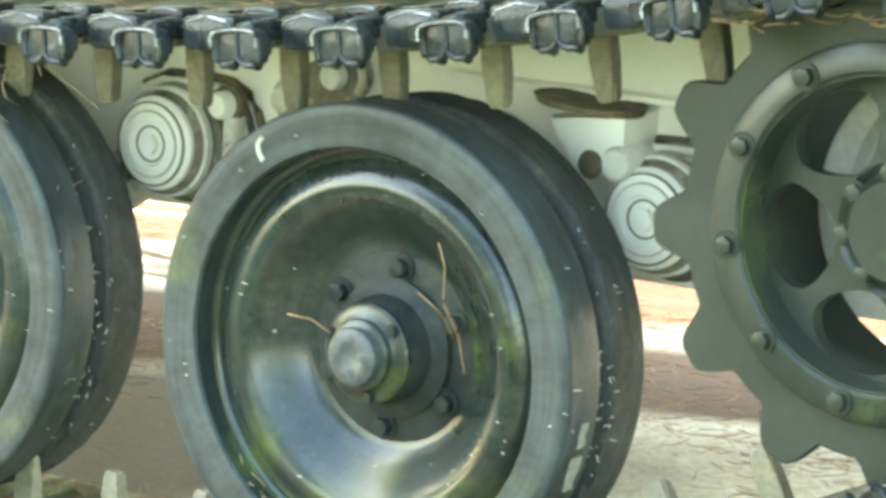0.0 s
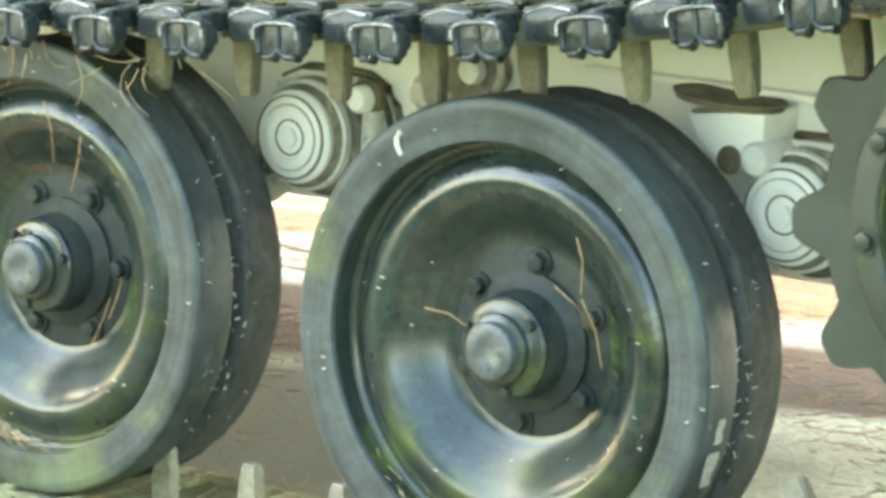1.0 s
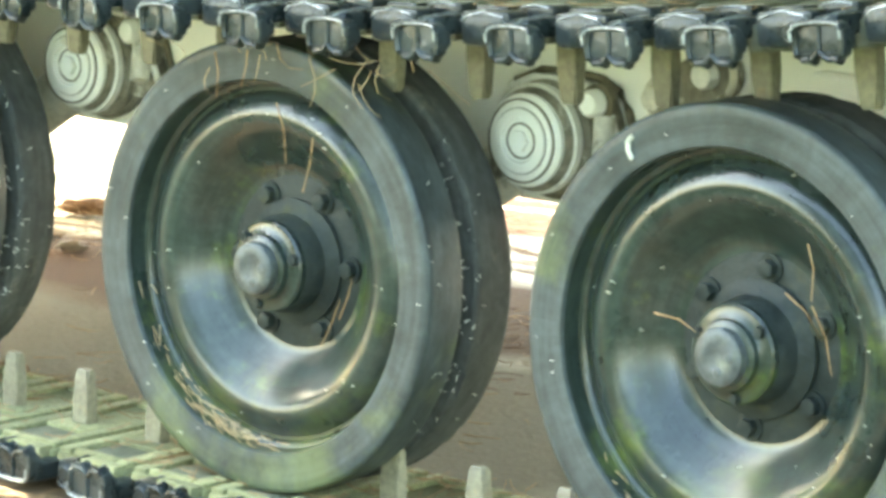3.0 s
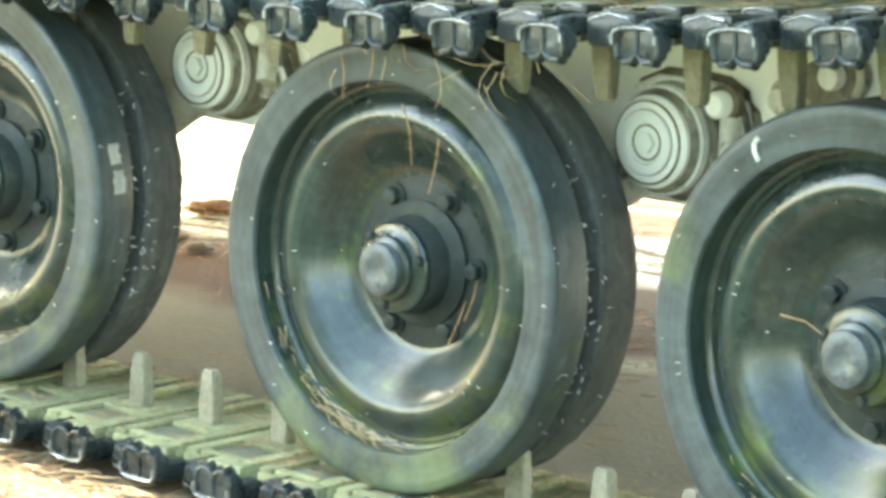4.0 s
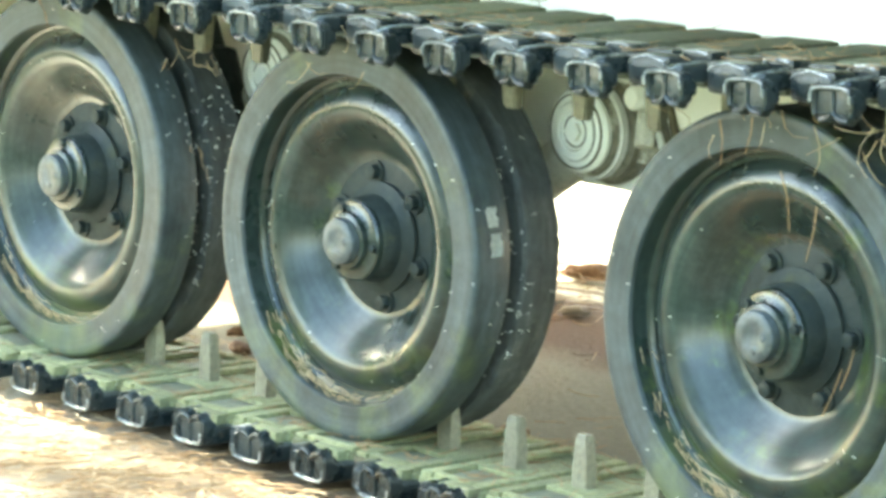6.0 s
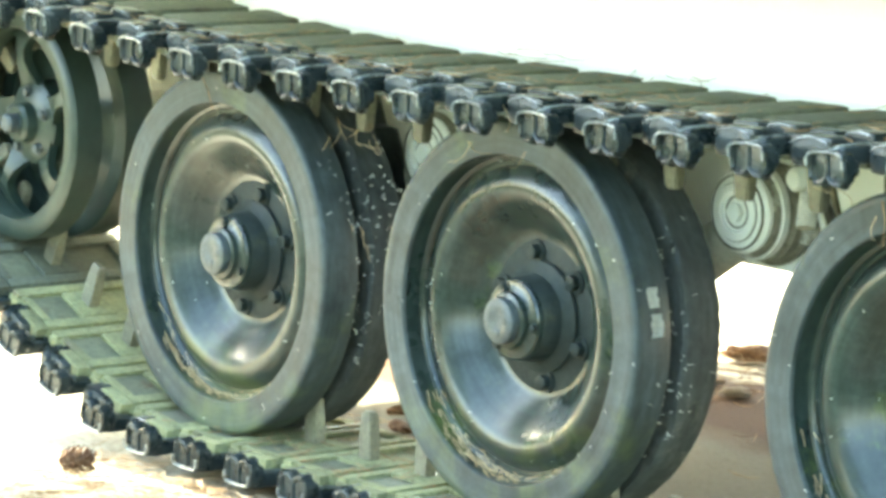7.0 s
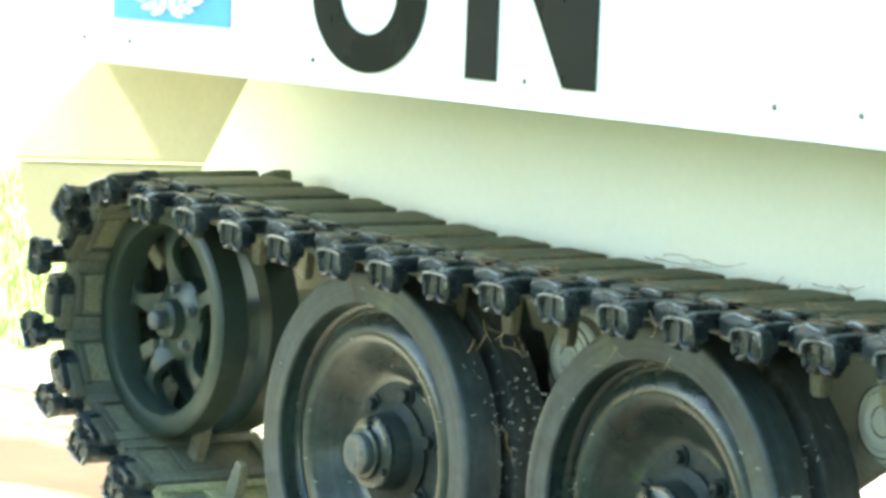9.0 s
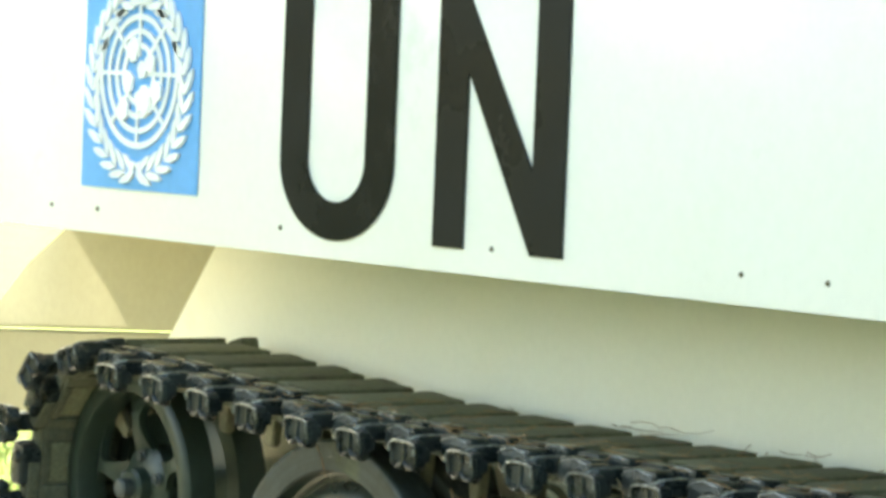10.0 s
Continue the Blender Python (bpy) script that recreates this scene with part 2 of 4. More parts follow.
    # out-of-view ground on the camera side, added as grass to darken wheel reflections
    unseen_grass = band(math_node("ADD", y, math_node("MULTIPLY", band(x, -1.2, -2.2), 0.45)), -0.62, -0.80)
    colour = over(unseen_grass, colour, (0.075, 0.098, 0.036))
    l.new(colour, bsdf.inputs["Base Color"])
    return m


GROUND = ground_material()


# ---- building helpers ----
def part(name, bm, mat, parent=None, label="", smooth=True):
    """Links a bmesh as one mesh object, under parent where one is given."""
    me = bpy.data.meshes.new(name)
    bmesh.ops.recalc_face_normals(bm, faces=bm.faces)
    bm.to_mesh(me)
    bm.free()
    me.materials.append(mat)
    if smooth:
        for p in me.polygons:
            p.use_smooth = True
        me.set_sharp_from_angle(angle=radians(38))
    return share(name, me, parent, label)


def share(name, me, parent=None, label="", m=None):
    """An object on mesh data that others may share."""
    ob = new(name, me)
    if parent:
        ob.parent = parent
    if m is not None:
        ob.matrix_basis = m
    if label:
        ob["label"] = label
    return ob


def lathe(profile, segs=72, closed=True, bm=None, centre=(0, 0, 0)):
    """Turns a profile of (radius, y) round the y axis."""
    bm = bm or bmesh.new()
    cx, cy, cz = centre
    rings = []
    for r, y in profile:
        if r < 1e-6:
            rings.append([bm.verts.new((cx, cy + y, cz))] * segs)
        else:
            rings.append([bm.verts.new((cx + r * math.cos(2 * math.pi * i / segs), cy + y, cz + r * math.sin(2 * math.pi * i / segs))) for i in range(segs)])
    pairs = list(zip(rings, rings[1:])) + ([(rings[-1], rings[0])] if closed else [])
    for a, b in pairs:
        for i in range(segs):
            j = (i + 1) % segs
            vs = list(dict.fromkeys((a[i], a[j], b[j], b[i])))
            if len(vs) > 2:
                bm.faces.new(vs)
    return bm


def prism(points, y0, y1, bevel=0.0, bm=None):
    """A polygon of (x, z) points drawn out from y0 to y1."""
    own = bmesh.new()
    a = [own.verts.new((x, y0, z)) for x, z in points]
    b = [own.verts.new((x, y1, z)) for x, z in points]
    own.faces.new(a)
    own.faces.new(b[::-1])
    for i in range(len(a)):
        j = (i + 1) % len(a)
        own.faces.new((a[i], b[i], b[j], a[j]))
    if bevel:
        bmesh.ops.bevel(own, geom=own.edges[:], offset=bevel, segments=2, affect="EDGES", profile=0.6, clamp_overlap=True)
    if bm is None:
        return own
    return merged(bm, own)


def merged(bm, other):
    me = bpy.data.meshes.new("joined")
    other.to_mesh(me)
    other.free()
    bm.from_mesh(me)
    bpy.data.meshes.remove(me)
    return bm


def box(x0, x1, y0, y1, z0, z1, bevel=0.0, bm=None):
    return prism([(x0, z0), (x1, z0), (x1, z1), (x0, z1)], y0, y1, bevel, bm)


def pillow(x0, x1, y0, y1, z0, z1, bm=None):
    """A block with fully rounded edges."""
    own = bmesh.new()
    bmesh.ops.create_cube(own, size=2.0)
    bmesh.ops.subdivide_edges(own, edges=own.edges[:], cuts=5, use_grid_fill=True)
    for v in own.verts:
        p = [c / (sum(abs(q) ** 7 for q in v.co) ** (1 / 7)) for c in v.co]
        v.co = ((x0 + x1) / 2 + p[0] * (x1 - x0) / 2, (y0 + y1) / 2 + p[1] * (y1 - y0) / 2, (z0 + z1) / 2 + p[2] * (z1 - z0) / 2)
    return own if bm is None else merged(bm, own)


def tube(points, r, sides=6, bm=None, taper=0.0):
    """A thin round bar along points."""
    bm = bm or bmesh.new()
    pts = [Vector(p) for p in points]
    rings = []
    for i, p in enumerate(pts):
        d = (pts[min(i + 1, len(pts) - 1)] - pts[max(i - 1, 0)]).normalized()
        u = d.orthogonal().normalized()
        v = d.cross(u)
        rr = r[i] if isinstance(r, tuple) else r * (1 - taper * i / (len(pts) - 1))
        rings.append([bm.verts.new(p + (u * math.cos(2 * math.pi * k / sides) + v * math.sin(2 * math.pi * k / sides)) * rr) for k in range(sides)])
    for a, b in zip(rings, rings[1:]):
        for k in range(sides):
            bm.faces.new((a[k], a[(k + 1) % sides], b[(k + 1) % sides], b[k]))
    bm.faces.new(rings[0])
    bm.faces.new(rings[-1][::-1])
    return bm


def hex_bolt(r, h, y, washer=0.0):
    """A bolt head that stands out towards -y."""
    bm = prism([(r * math.cos(math.pi * k / 3), r * math.sin(math.pi * k / 3)) for k in range(6)], y - h, y, r * 0.14)
    if washer:
        lathe([(0, y - h * 0.25), (r * washer, y - h * 0.25), (r * washer, y), (0, y)], 14, False, bm)
    return bm


def arc(cx, cz, r, a0, a1, n):
    return [(cx + r * math.cos(radians(a0 + (a1 - a0) * k / n)), cz + r * math.sin(radians(a0 + (a1 - a0) * k / n))) for k in range(n + 1)]


def holed_disc(r0, r1, holes, half_turn, half_depth, y0, y1, start, r_mid, dish=0.0):
    """A disc from radius r0 to r1 with oval holes; half_turn and half_depth are shares of each sector."""
    bm = bmesh.new()
    n = 24
    step = 2 * math.pi / holes
    seen = {}

    def vert(r, a, y):
        yy = y + dish * math.sin(math.pi * (r - r0) / (r1 - r0))
        key = (round(r * math.cos(a), 5), round(yy, 5), round(r * math.sin(a), 5))
        if key not in seen:
            seen[key] = bm.verts.new(key)
        return seen[key]

    for h in range(holes):
        mid = start + h * step
        loops = []
        for k in range(n):
            c, s = math.cos(2 * math.pi * k / n), math.sin(2 * math.pi * k / n)
            big = 1 / max(abs(c), abs(s))
            ring = []
            for f in (0, 0.5, 1):
                u = (half_turn * (1 - f) + big * f) * c
                w = (half_depth * (1 - f) + big * f) * s
                r = r_mid + w * ((r1 - r_mid) if w > 0 else (r_mid - r0))
                ring.append((r, mid + u * step / 2))
            loops.append(ring)
        for k in range(n):
            a, b = loops[k], loops[(k + 1) % n]
            for f in (0, 1):
                for y in (y0, y1):
                    vs = [vert(*a[f], y), vert(*b[f], y), vert(*b[f + 1], y), vert(*a[f + 1], y)]
                    vs = list(dict.fromkeys(vs))
                    if len(vs) > 2:
                        bm.faces.new(vs)
            bm.faces.new((vert(*a[0], y0), vert(*b[0], y0), vert(*b[0], y1), vert(*a[0], y1)))
    return bm


# ---- ground ----
def build_ground():
    bm = bmesh.new()
    xs = [-2500, -300, -60, -20] + [-12 + 0.2 * i for i in range(90)] + [8, 20, 60, 300, 2500]
    ys = [-2500, -300, -60, -20, -8] + [-4 + 0.2 * i for i in range(50)] + [8, 14, 30, 80, 300, 2500]
    grid = [[bm.verts.new((x, y, -0.004 - (0.012 * (0.5 + noise.noise(Vector((x * 1.3, y * 1.3, 0)))) if abs(x) < 13 and abs(y) < 7 else 0.0))) for y in ys] for x in xs]
    for i in range(len(xs) - 1):
        for j in range(len(ys) - 1):
            bm.faces.new((grid[i][j], grid[i + 1][j], grid[i + 1][j + 1], grid[i][j + 1]))
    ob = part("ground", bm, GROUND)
    tagged(ob, "pale sandy ground strewn with brown pine litter, grassy farther out", "ground", kind="structure")


build_ground()

# ---- the vehicle ----
HUB_Z, FRONT_Z = 0.36, 0.371
WHEELS = (0.0, -0.774, -1.651, -2.412)
SPROCKET, IDLER = (0.698, 0.612), (-3.096, 0.505)
vehicle = new("armoured_vehicle")
tagged(vehicle, "white tracked armoured vehicle with dark green running gear, parked on sand", "armoured vehicle")

PLATE_Y, WALL_Y, FAR_Y = -0.16, 0.33, 2.0
EDGE_Z, BELLY_Z, ROOF_Z = 0.978, 0.445, 1.78


GUARD = [(-3.26, 0.975), (-4.0, 0.975), (-4.27, 0.839), (-4.39, 0.748), (-4.51, 0.685), (-3.4, 0.76)]
SKIRT = [(-3.4, 0.756), (-4.51, 0.681), (-4.539999999999999, 0.49), (-3.3, 0.5)]


def build_hull():
    # lower hull with its rear cut at a slant
    low = prism([(1.30, EDGE_Z), (1.55, 0.75), (1.30, BELLY_Z), (-3.05, BELLY_Z), (-3.52, 0.69), (-3.28, EDGE_Z)], WALL_Y, 1.85, 0.006)
    part("lower_hull", low, WHITE, vehicle, "white lower hull side behind the wheels")
    up = box(-4.15, 1.55, PLATE_Y + 0.012, FAR_Y, EDGE_Z + 0.004, ROOF_Z, 0.01)
    part("upper_hull", up, WHITE, vehicle)
    plate = prism([(-4.15, EDGE_Z), (1.55, EDGE_Z), (1.55, ROOF_Z - 0.03), (-4.15, ROOF_Z - 0.03)], PLATE_Y, PLATE_Y + 0.010, 0.002)
    part("side_plate", plate, WHITE, vehicle, "white side plate with stencilled letters and bolt heads")
    # rear mudguard: a cream panel that leans back from the hull's end, and a skirt bent in under it
    def sheet(outline, y_of, thick):
        bm = bmesh.new()
        a = [bm.verts.new((x, y_of(x, z), z)) for x, z in outline]
        b = [bm.verts.new((x, y_of(x, z) + thick, z)) for x, z in outline]
        bm.faces.new(a)
        bm.faces.new(b[::-1])
        for i in range(len(a)):
            bm.faces.new((a[i], b[i], b[i - 1], a[i - 1]))
        bmesh.ops.bevel(bm, geom=bm.edges[:], offset=0.006, segments=2, affect="EDGES", clamp_overlap=True)
        return bm

    guard = sheet(GUARD, lambda x, z: 0.42 + (-3.45 - x) * 0.05, 0.03)
    part("rear_mudguard", guard, CREAM, vehicle, "cream rear mudguard panel behind the slanted hull end")
    skirt = sheet(SKIRT, lambda x, z: 0.424 + (-3.45 - x) * 0.05 + max(0.0, 0.75 - z) * 0.30, 0.03)
    part("mudguard_skirt", skirt, CREAM, vehicle, "shaded cream skirt bent in under the mudguard")
    bolt = None
    for x in (-1.0446, -1.2202, -1.7877, -2.3571, -2.9353, -3.0934, -0.5265, 0.0749):
        bm = lathe([(0, -0.003), (0.003, -0.003), (0.0045, 0), (0, 0)], 10, False)
        if bolt is None:
            bolt = part("plate_bolt", bm, DARK_BROWN, vehicle, "small rusty bolt head")
            bolt.location = (x, PLATE_Y, 1.0202)
        else:
            bm.free()
            share("plate_bolt", bolt.data, vehicle, "small rusty bolt head", Matrix.Translation((x, PLATE_Y, 1.0202)))


build_hull()


def build_lettering():
    base, top, y0, y1 = 1.0159, 1.4864, PLATE_Y - 0.004, PLATE_Y - 0.001
    xl, xr, w = -2.3610, -2.0455, 0.0775
    c, r, foot = (xl + xr) / 2, (xr - xl) / 2, base - 0.008
    bend = foot + 0.128
    outer = [(xl, top)] + [(c + r * math.cos(a), bend + 0.128 * math.sin(a)) for a in [math.pi * (1 + k / 28) for k in range(29)]] + [(xr, top)]
    inner = [(xr - w, top)] + [(c + (r - w) * math.cos(a), bend + 0.067 * math.sin(a)) for a in [math.pi * (2 - k / 28) for k in range(29)]] + [(xl + w, top)]
    part("letter_u", prism(outer + inner, y0, y1), BLACK, vehicle, "large black stencilled letter U", smooth=False)
    a, b = -1.9355, -1.6145
    peak = base + 0.455
    n_points = [(a, base), (a + w, base), (a + w, base + 0.268), (b - w, base), (b, base), (b, peak), (b - w, peak), (b - w, base + 0.124), (b - w - 0.218, peak), (a, peak)]
    part("letter_n", prism(n_points, y0, y1), BLACK, vehicle, "large black stencilled letter N", smooth=False)
    panel = part("emblem_panel", box(-2.9880, -2.6105, y0, y1, 1.0590, 1.51), BLUE, vehicle, "light blue square emblem panel with white globe", smooth=False)
    cx, cz = -2.8020, 1.2590
    ya, yb = y0 - 0.004, y0 - 0.001

    def ring(r, t):
        bm = lathe([(r, ya), (r + t, ya), (r + t, yb), (r, yb)], 64, True, None, (cx, 0, cz))
        part("globe_ring", bm, MARK, panel, smooth=False)

    for r, t in ((0.118, 0.011), (0.093, 0.010), (0.068, 0.010), (0.044, 0.010)):
        ring(r, t)
    for ang in range(0, 360, 45):
        c, s = math.cos(radians(ang)), math.sin(radians(ang))
        p = [(0.03, -0.004), (0.118, -0.004), (0.118, 0.004), (0.03, 0.004)]
        part("globe_line", prism([(cx + u * c - v * s, cz + u * s + v * c) for u, v in p], ya - 0.0005, yb), MARK, panel, smooth=False)
    # land patches of the globe as plain shapes
    rng = random.Random(5)
    for step, (px, pz, r) in enumerate(((0.012, 0.006, 0.018), (-0.034, -0.016, 0.020), (-0.020, 0.042, 0.022), (0.040, 0.018, 0.018), (0.020, -0.046, 0.026), (-0.045, -0.062, 0.020), (0.062, -0.030, 0.018))):
        outline = [(cx + px + r * rng.uniform(0.7, 1.1) * math.cos(a), cz + pz + r * rng.uniform(0.7, 1.1) * math.sin(a)) for a in [2 * math.pi * i / 14 for i in range(14)]]
        part("globe_patch", prism(outline, ya - 0.0012 - 0.0004 * step, yb), MARK, panel, smooth=False)
    # two branches of leaves round the globe
    for side in (-1, 1):
        bm = bmesh.new()
        for i in range(15):
            a = radians(-80 + 11.5 * i)
            r = 0.150 + 0.008 * math.sin(i * 0.4)
            for off, lean in ((-0.012, -0.5), (0.013, 0.5)):
                px, pz = cx + side * (r + off) * math.cos(a) * 0.98, cz - 0.012 + (r + off) * math.sin(a) * 1.05
                d = a + math.pi / 2 - lean
                L, W = 0.026, 0.0075
                leaf = []
                for u, v in ((-L, 0), (-L * 0.3, W), (L * 0.5, W * 0.8), (L, 0), (L * 0.5, -W * 0.8), (-L * 0.3, -W)):
                    leaf.append((px + side * (u * math.cos(d) - v * math.sin(d)), pz + u * math.sin(d) + v * math.cos(d)))
                prism(leaf, ya - 0.0005 * (i % 3) - (0.0015 if off > 0 else 0.0), yb, 0, bm)
        stem = [(cx + side * x, cz + z) for x, z in ((0.0, -0.155), (0.012, -0.15), (0.032, -0.185), (0.022, -0.188))]
        prism(stem, ya - 0.0008 - 0.0006 * side, yb, 0, bm)
        part("leaf_branch", bm, MARK, panel, smooth=False)


build_lettering()


# ---- road wheels ----
DISH = [(0.250, 0.006), (0.2490, 0.026), (0.2475, 0.0305), (0.2445, 0.0315), (0.2415, 0.0335), (0.2385, 0.0395), (0.2340, 0.0400), (0.2290, 0.0345), (0.222, 0.0285),
        (0.215, 0.0243), (0.208, 0.0218), (0.200, 0.0208), (0.192, 0.0222), (0.184, 0.0263), (0.175, 0.0335), (0.165, 0.0425), (0.155, 0.0520),
        (0.146, 0.0605), (0.138, 0.0675), (0.130, 0.0730), (0.124, 0.0760), (0.117, 0.0770)]
TYRE = [(0.250, 0.005), (0.2525, 0.0005), (0.262, -0.0005), (0.276, 0.0010), (0.288, -0.0010), (0.2985, -0.0005), (0.3025, 0.0010), (0.3045, 0.0040), (0.305, 0.010),
        (0.305, 0.034), (0.305, 0.062), (0.3035, 0.067), (0.299, 0.070), (0.290, 0.0705), (0.250, 0.0705)]


def build_wheel(x, z):
    tyre = part("road_wheel", lathe(TYRE, 96), RUBBER, vehicle, "dished double road wheel with a grey rubber tyre, mossy at the foot")
    tyre.location = (x, 0, z)
    back = [(r, y + 0.008) for r, y in DISH[::-1] if r < 0.24] + [(0.243, 0.056), (0.250, 0.056)]
    part("dish", lathe(DISH + back, 96, True), PAINT, tyre, "glossy dark green pressed steel dish")
    inner = [(r, 0.166 - y) for r, y in TYRE]
    chewed = lathe(inner, 150)
    for v in chewed.verts:
        if math.hypot(v.co.x, v.co.z) > 0.28:
            bite = max(0.0, noise.noise(v.co * 45) + 0.6 * noise.noise(v.co * 110))
            v.co.x, v.co.z = v.co.x * (1 - 0.026 * bite), v.co.z * (1 - 0.026 * bite)
            v.co.y += 0.012 * bite
    part("inner_tyre", chewed, OLD_RUBBER, tyre, "worn black inner tyre")
    plate = [(0.250, 0.112), (0.24, 0.112), (0.2, 0.13), (0.14, 0.105), (0, 0.105), (0, 0.115), (0.14, 0.115), (0.2, 0.14), (0.24, 0.122), (0.250, 0.122)]
    part("inner_dish", lathe(plate, 48, True), PAINT, tyre)
    part("hub_plate", lathe([(0.0, 0.0765), (0.113, 0.0765), (0.1175, 0.078), (0.1175, 0.085), (0.0, 0.085)], 64, False), GREASE, tyre, "dark greasy hub plate")
    hub = [(0.0, 0.074), (0.086, 0.074), (0.086, 0.069), (0.074, 0.065), (0.067, 0.060), (0.064, 0.034), (0.060, 0.026), (0.0, 0.026)]
    part("hub", lathe(hub, 48, False), GREASE, tyre)
    collar = [(0.0, 0.030), (0.058, 0.030), (0.062, 0.028), (0.062, 0.020), (0.059, 0.017), (0.048, 0.016), (0.044, 0.013), (0.043, 0.004), (0.040, 0.002), (0.0, 0.002)]
    part("hub_collar", lathe(collar, 48, False), PAINT, tyre, "dark green bolted hub collar")
    cap = [(0.0, 0.004), (0.0350, 0.004), (0.0360, -0.006), (0.0345, -0.011), (0.0300, -0.0135), (0.018, -0.0140), (0.015, -0.0125), (0.0, -0.0120)]
    part("hub_cap", lathe(cap, 40, False), WORN_PAINT, tyre, "worn grey hub cap")
    for k, (px, pz) in enumerate(((0.018, 0.002), (0.002, -0.018))):
        plug = lathe([(0.0, -0.0155), (0.0045, -0.0155), (0.0062, -0.0140), (0.0062, -0.011), (0.0, -0.011)], 14, False, None, (px, 0, pz))
        part("cap_plug", plug, WORN_PAINT, tyre)
    first = None
    for k in range(6):
        a = radians(60 * k + 25)
        m = pose(0.100 * math.cos(a), 0.077, 0.100 * math.sin(a), 0, 30 * k, 0)
        if first is None:
            first = part("hub_bolt", hex_bolt(0.012, 0.016, 0, 1.5), GREASE, tyre)
            first.matrix_basis = m
        else:
            share("hub_bolt", first.data, tyre, m=m)
    for k in range(3):
        a = radians(120 * k + 40)
        m = pose(0.053 * math.cos(a), 0.018, 0.053 * math.sin(a), 0, 30 * k, 0)
        if k == 0:
            small = part("flange_bolt", hex_bolt(0.007, 0.008, 0, 1.3), GREASE, tyre)
            small.matrix_basis = m
        else:
            share("flange_bolt", small.data, tyre, m=m)
    return tyre


WORN_PAINT = material("worn_paint", (0.032, 0.041, 0.044), (0.080, 0.097, 0.102), 0.42, 0.1, 30, 140, 0.4, (0.09, 0.11, 0.09), 0.56, 25)
first_wheel = build_wheel(WHEELS[0], FRONT_Z)
for k, x in enumerate(WHEELS[1:]):
    made = copy_thing(first_wheel, pose(x, 0, HUB_Z, 0, 0, 0))
    for ob in made.children_recursive:
        if ob.name.startswith(("hub_bolt", "flange_bolt")):
            ob.matrix_basis = pose(0, 0, 0, 0, 23.0 * (k + 1), 0) @ ob.matrix_basis


# ---- suspension arms and pivots on the hull side ----
def build_suspension(x):
    px, pz = x + 0.243, 0.540
    arm = tube([(px, 0.315, pz), ((px + x) / 2, 0.290, (pz + HUB_Z) / 2), (x, 0.250, HUB_Z)], 0.040, 14)
    tube([(x, 0.26, HUB_Z), (x, 0.10, HUB_Z)], 0.045, 14, arm)
    body = part("swing_arm", arm, DULL, vehicle, "grimy white trailing suspension arm")
    hub = lathe([(0, 0.330), (0.084, 0.330), (0.086, 0.318), (0.079, 0.312), (0.079, 0.296), (0.072, 0.290), (0.070, 0.268), (0.064, 0.260), (0, 0.260)], 48, False, None, (px, 0, pz))
    part("pivot_hub", hub, SOOT, vehicle, "dirty rimmed suspension pivot")
    band = lathe([(0.0705, 0.286), (0.0745, 0.284), (0.0745, 0.272), (0.0705, 0.270)], 48, True, None, (px, 0, pz))
    part("pivot_band", band, GRIME, vehicle)
    cap = lathe([(0, 0.262), (0.062, 0.262), (0.063, 0.253), (0.0585, 0.247), (0.054, 0.2445), (0.0445, 0.2435), (0.043, 0.2395), (0.041, 0.2385),
                 (0.031, 0.2385), (0.0275, 0.2440), (0.022, 0.2450), (0, 0.245)], 48, False, None, (px, 0, pz))
    part("pivot_cap", cap, WHITE, vehicle, "white stepped round pivot cap")
    # dark brown rings laid in the grooves of the cap
    for r, y in ((0.0222, 0.2437), (0.0425, 0.2420), (0.0545, 0.2436)):
        ring = lathe([(r, y), (r + 0.0026, y + 0.0003), (r + 0.0030, 0.2500), (r, 0.2500)], 40, True, None, (px, 0, pz))
        part("dirt_ring", ring, DARK_BROWN, vehicle, "dark ring in the groove of a cap")
    bolt = part("pivot_bolt", hex_bolt(0.016, 0.010, 0.245), WHITE, vehicle)
    bolt.location = (px, 0, pz)
    knob_x, knob_z = px + 0.088, pz + 0.058
    # bent stop plate over the pivot: a sooty sheet inside a pale rolled edge
    edge = [(px - 0.070, pz + 0.060), (px - 0.030, pz + 0.078), (px + 0.030, pz + 0.080), (px + 0.064, pz + 0.077), (px + 0.090, pz + 0.064), (px + 0.104, pz + 0.044), (px + 0.114, pz + 0.014), (px + 0.128, pz - 0.014)]
    bracket = prism([(px - 0.06, pz + 0.050)] + edge[1:] + [(px + 0.10, pz - 0.045), (px + 0.05, pz - 0.04)], 0.306, 0.329, 0.003)
    part("stop_bracket", bracket, SOOT, vehicle, "sooty bent stop plate")
    for k, r in ((1.0, 0.0055), (0.86, 0.0035)):
        rim = tube([(px + (x2 - px) * k, 0.303, pz + (z2 - pz) * k) for x2, z2 in edge], r, 8)
        part("bracket_rim", rim, GRIME if r > 0.005 else SOOT, vehicle)
    # dark line outside the bracket's edge
    part("bracket_groove", tube([(px + (x2 - px) * 1.12, 0.325, pz + (z2 - pz) * 1.10) for x2, z2 in edge], 0.0060, 8), DARK_BROWN, vehicle)
    knob = lathe([(0, 0.270), (0.014, 0.271), (0.0185, 0.277), (0.0185, 0.300), (0, 0.300)], 20, False, None, (knob_x, 0, knob_z))
    part("bracket_knob", knob, WHITE, vehicle, "white round stop knob")
    # dark ring round the knob
    collar = lathe([(0.019, 0.290), (0.026, 0.292), (0.026, 0.306), (0.019, 0.306)], 20, True, None, (knob_x, 0, knob_z))
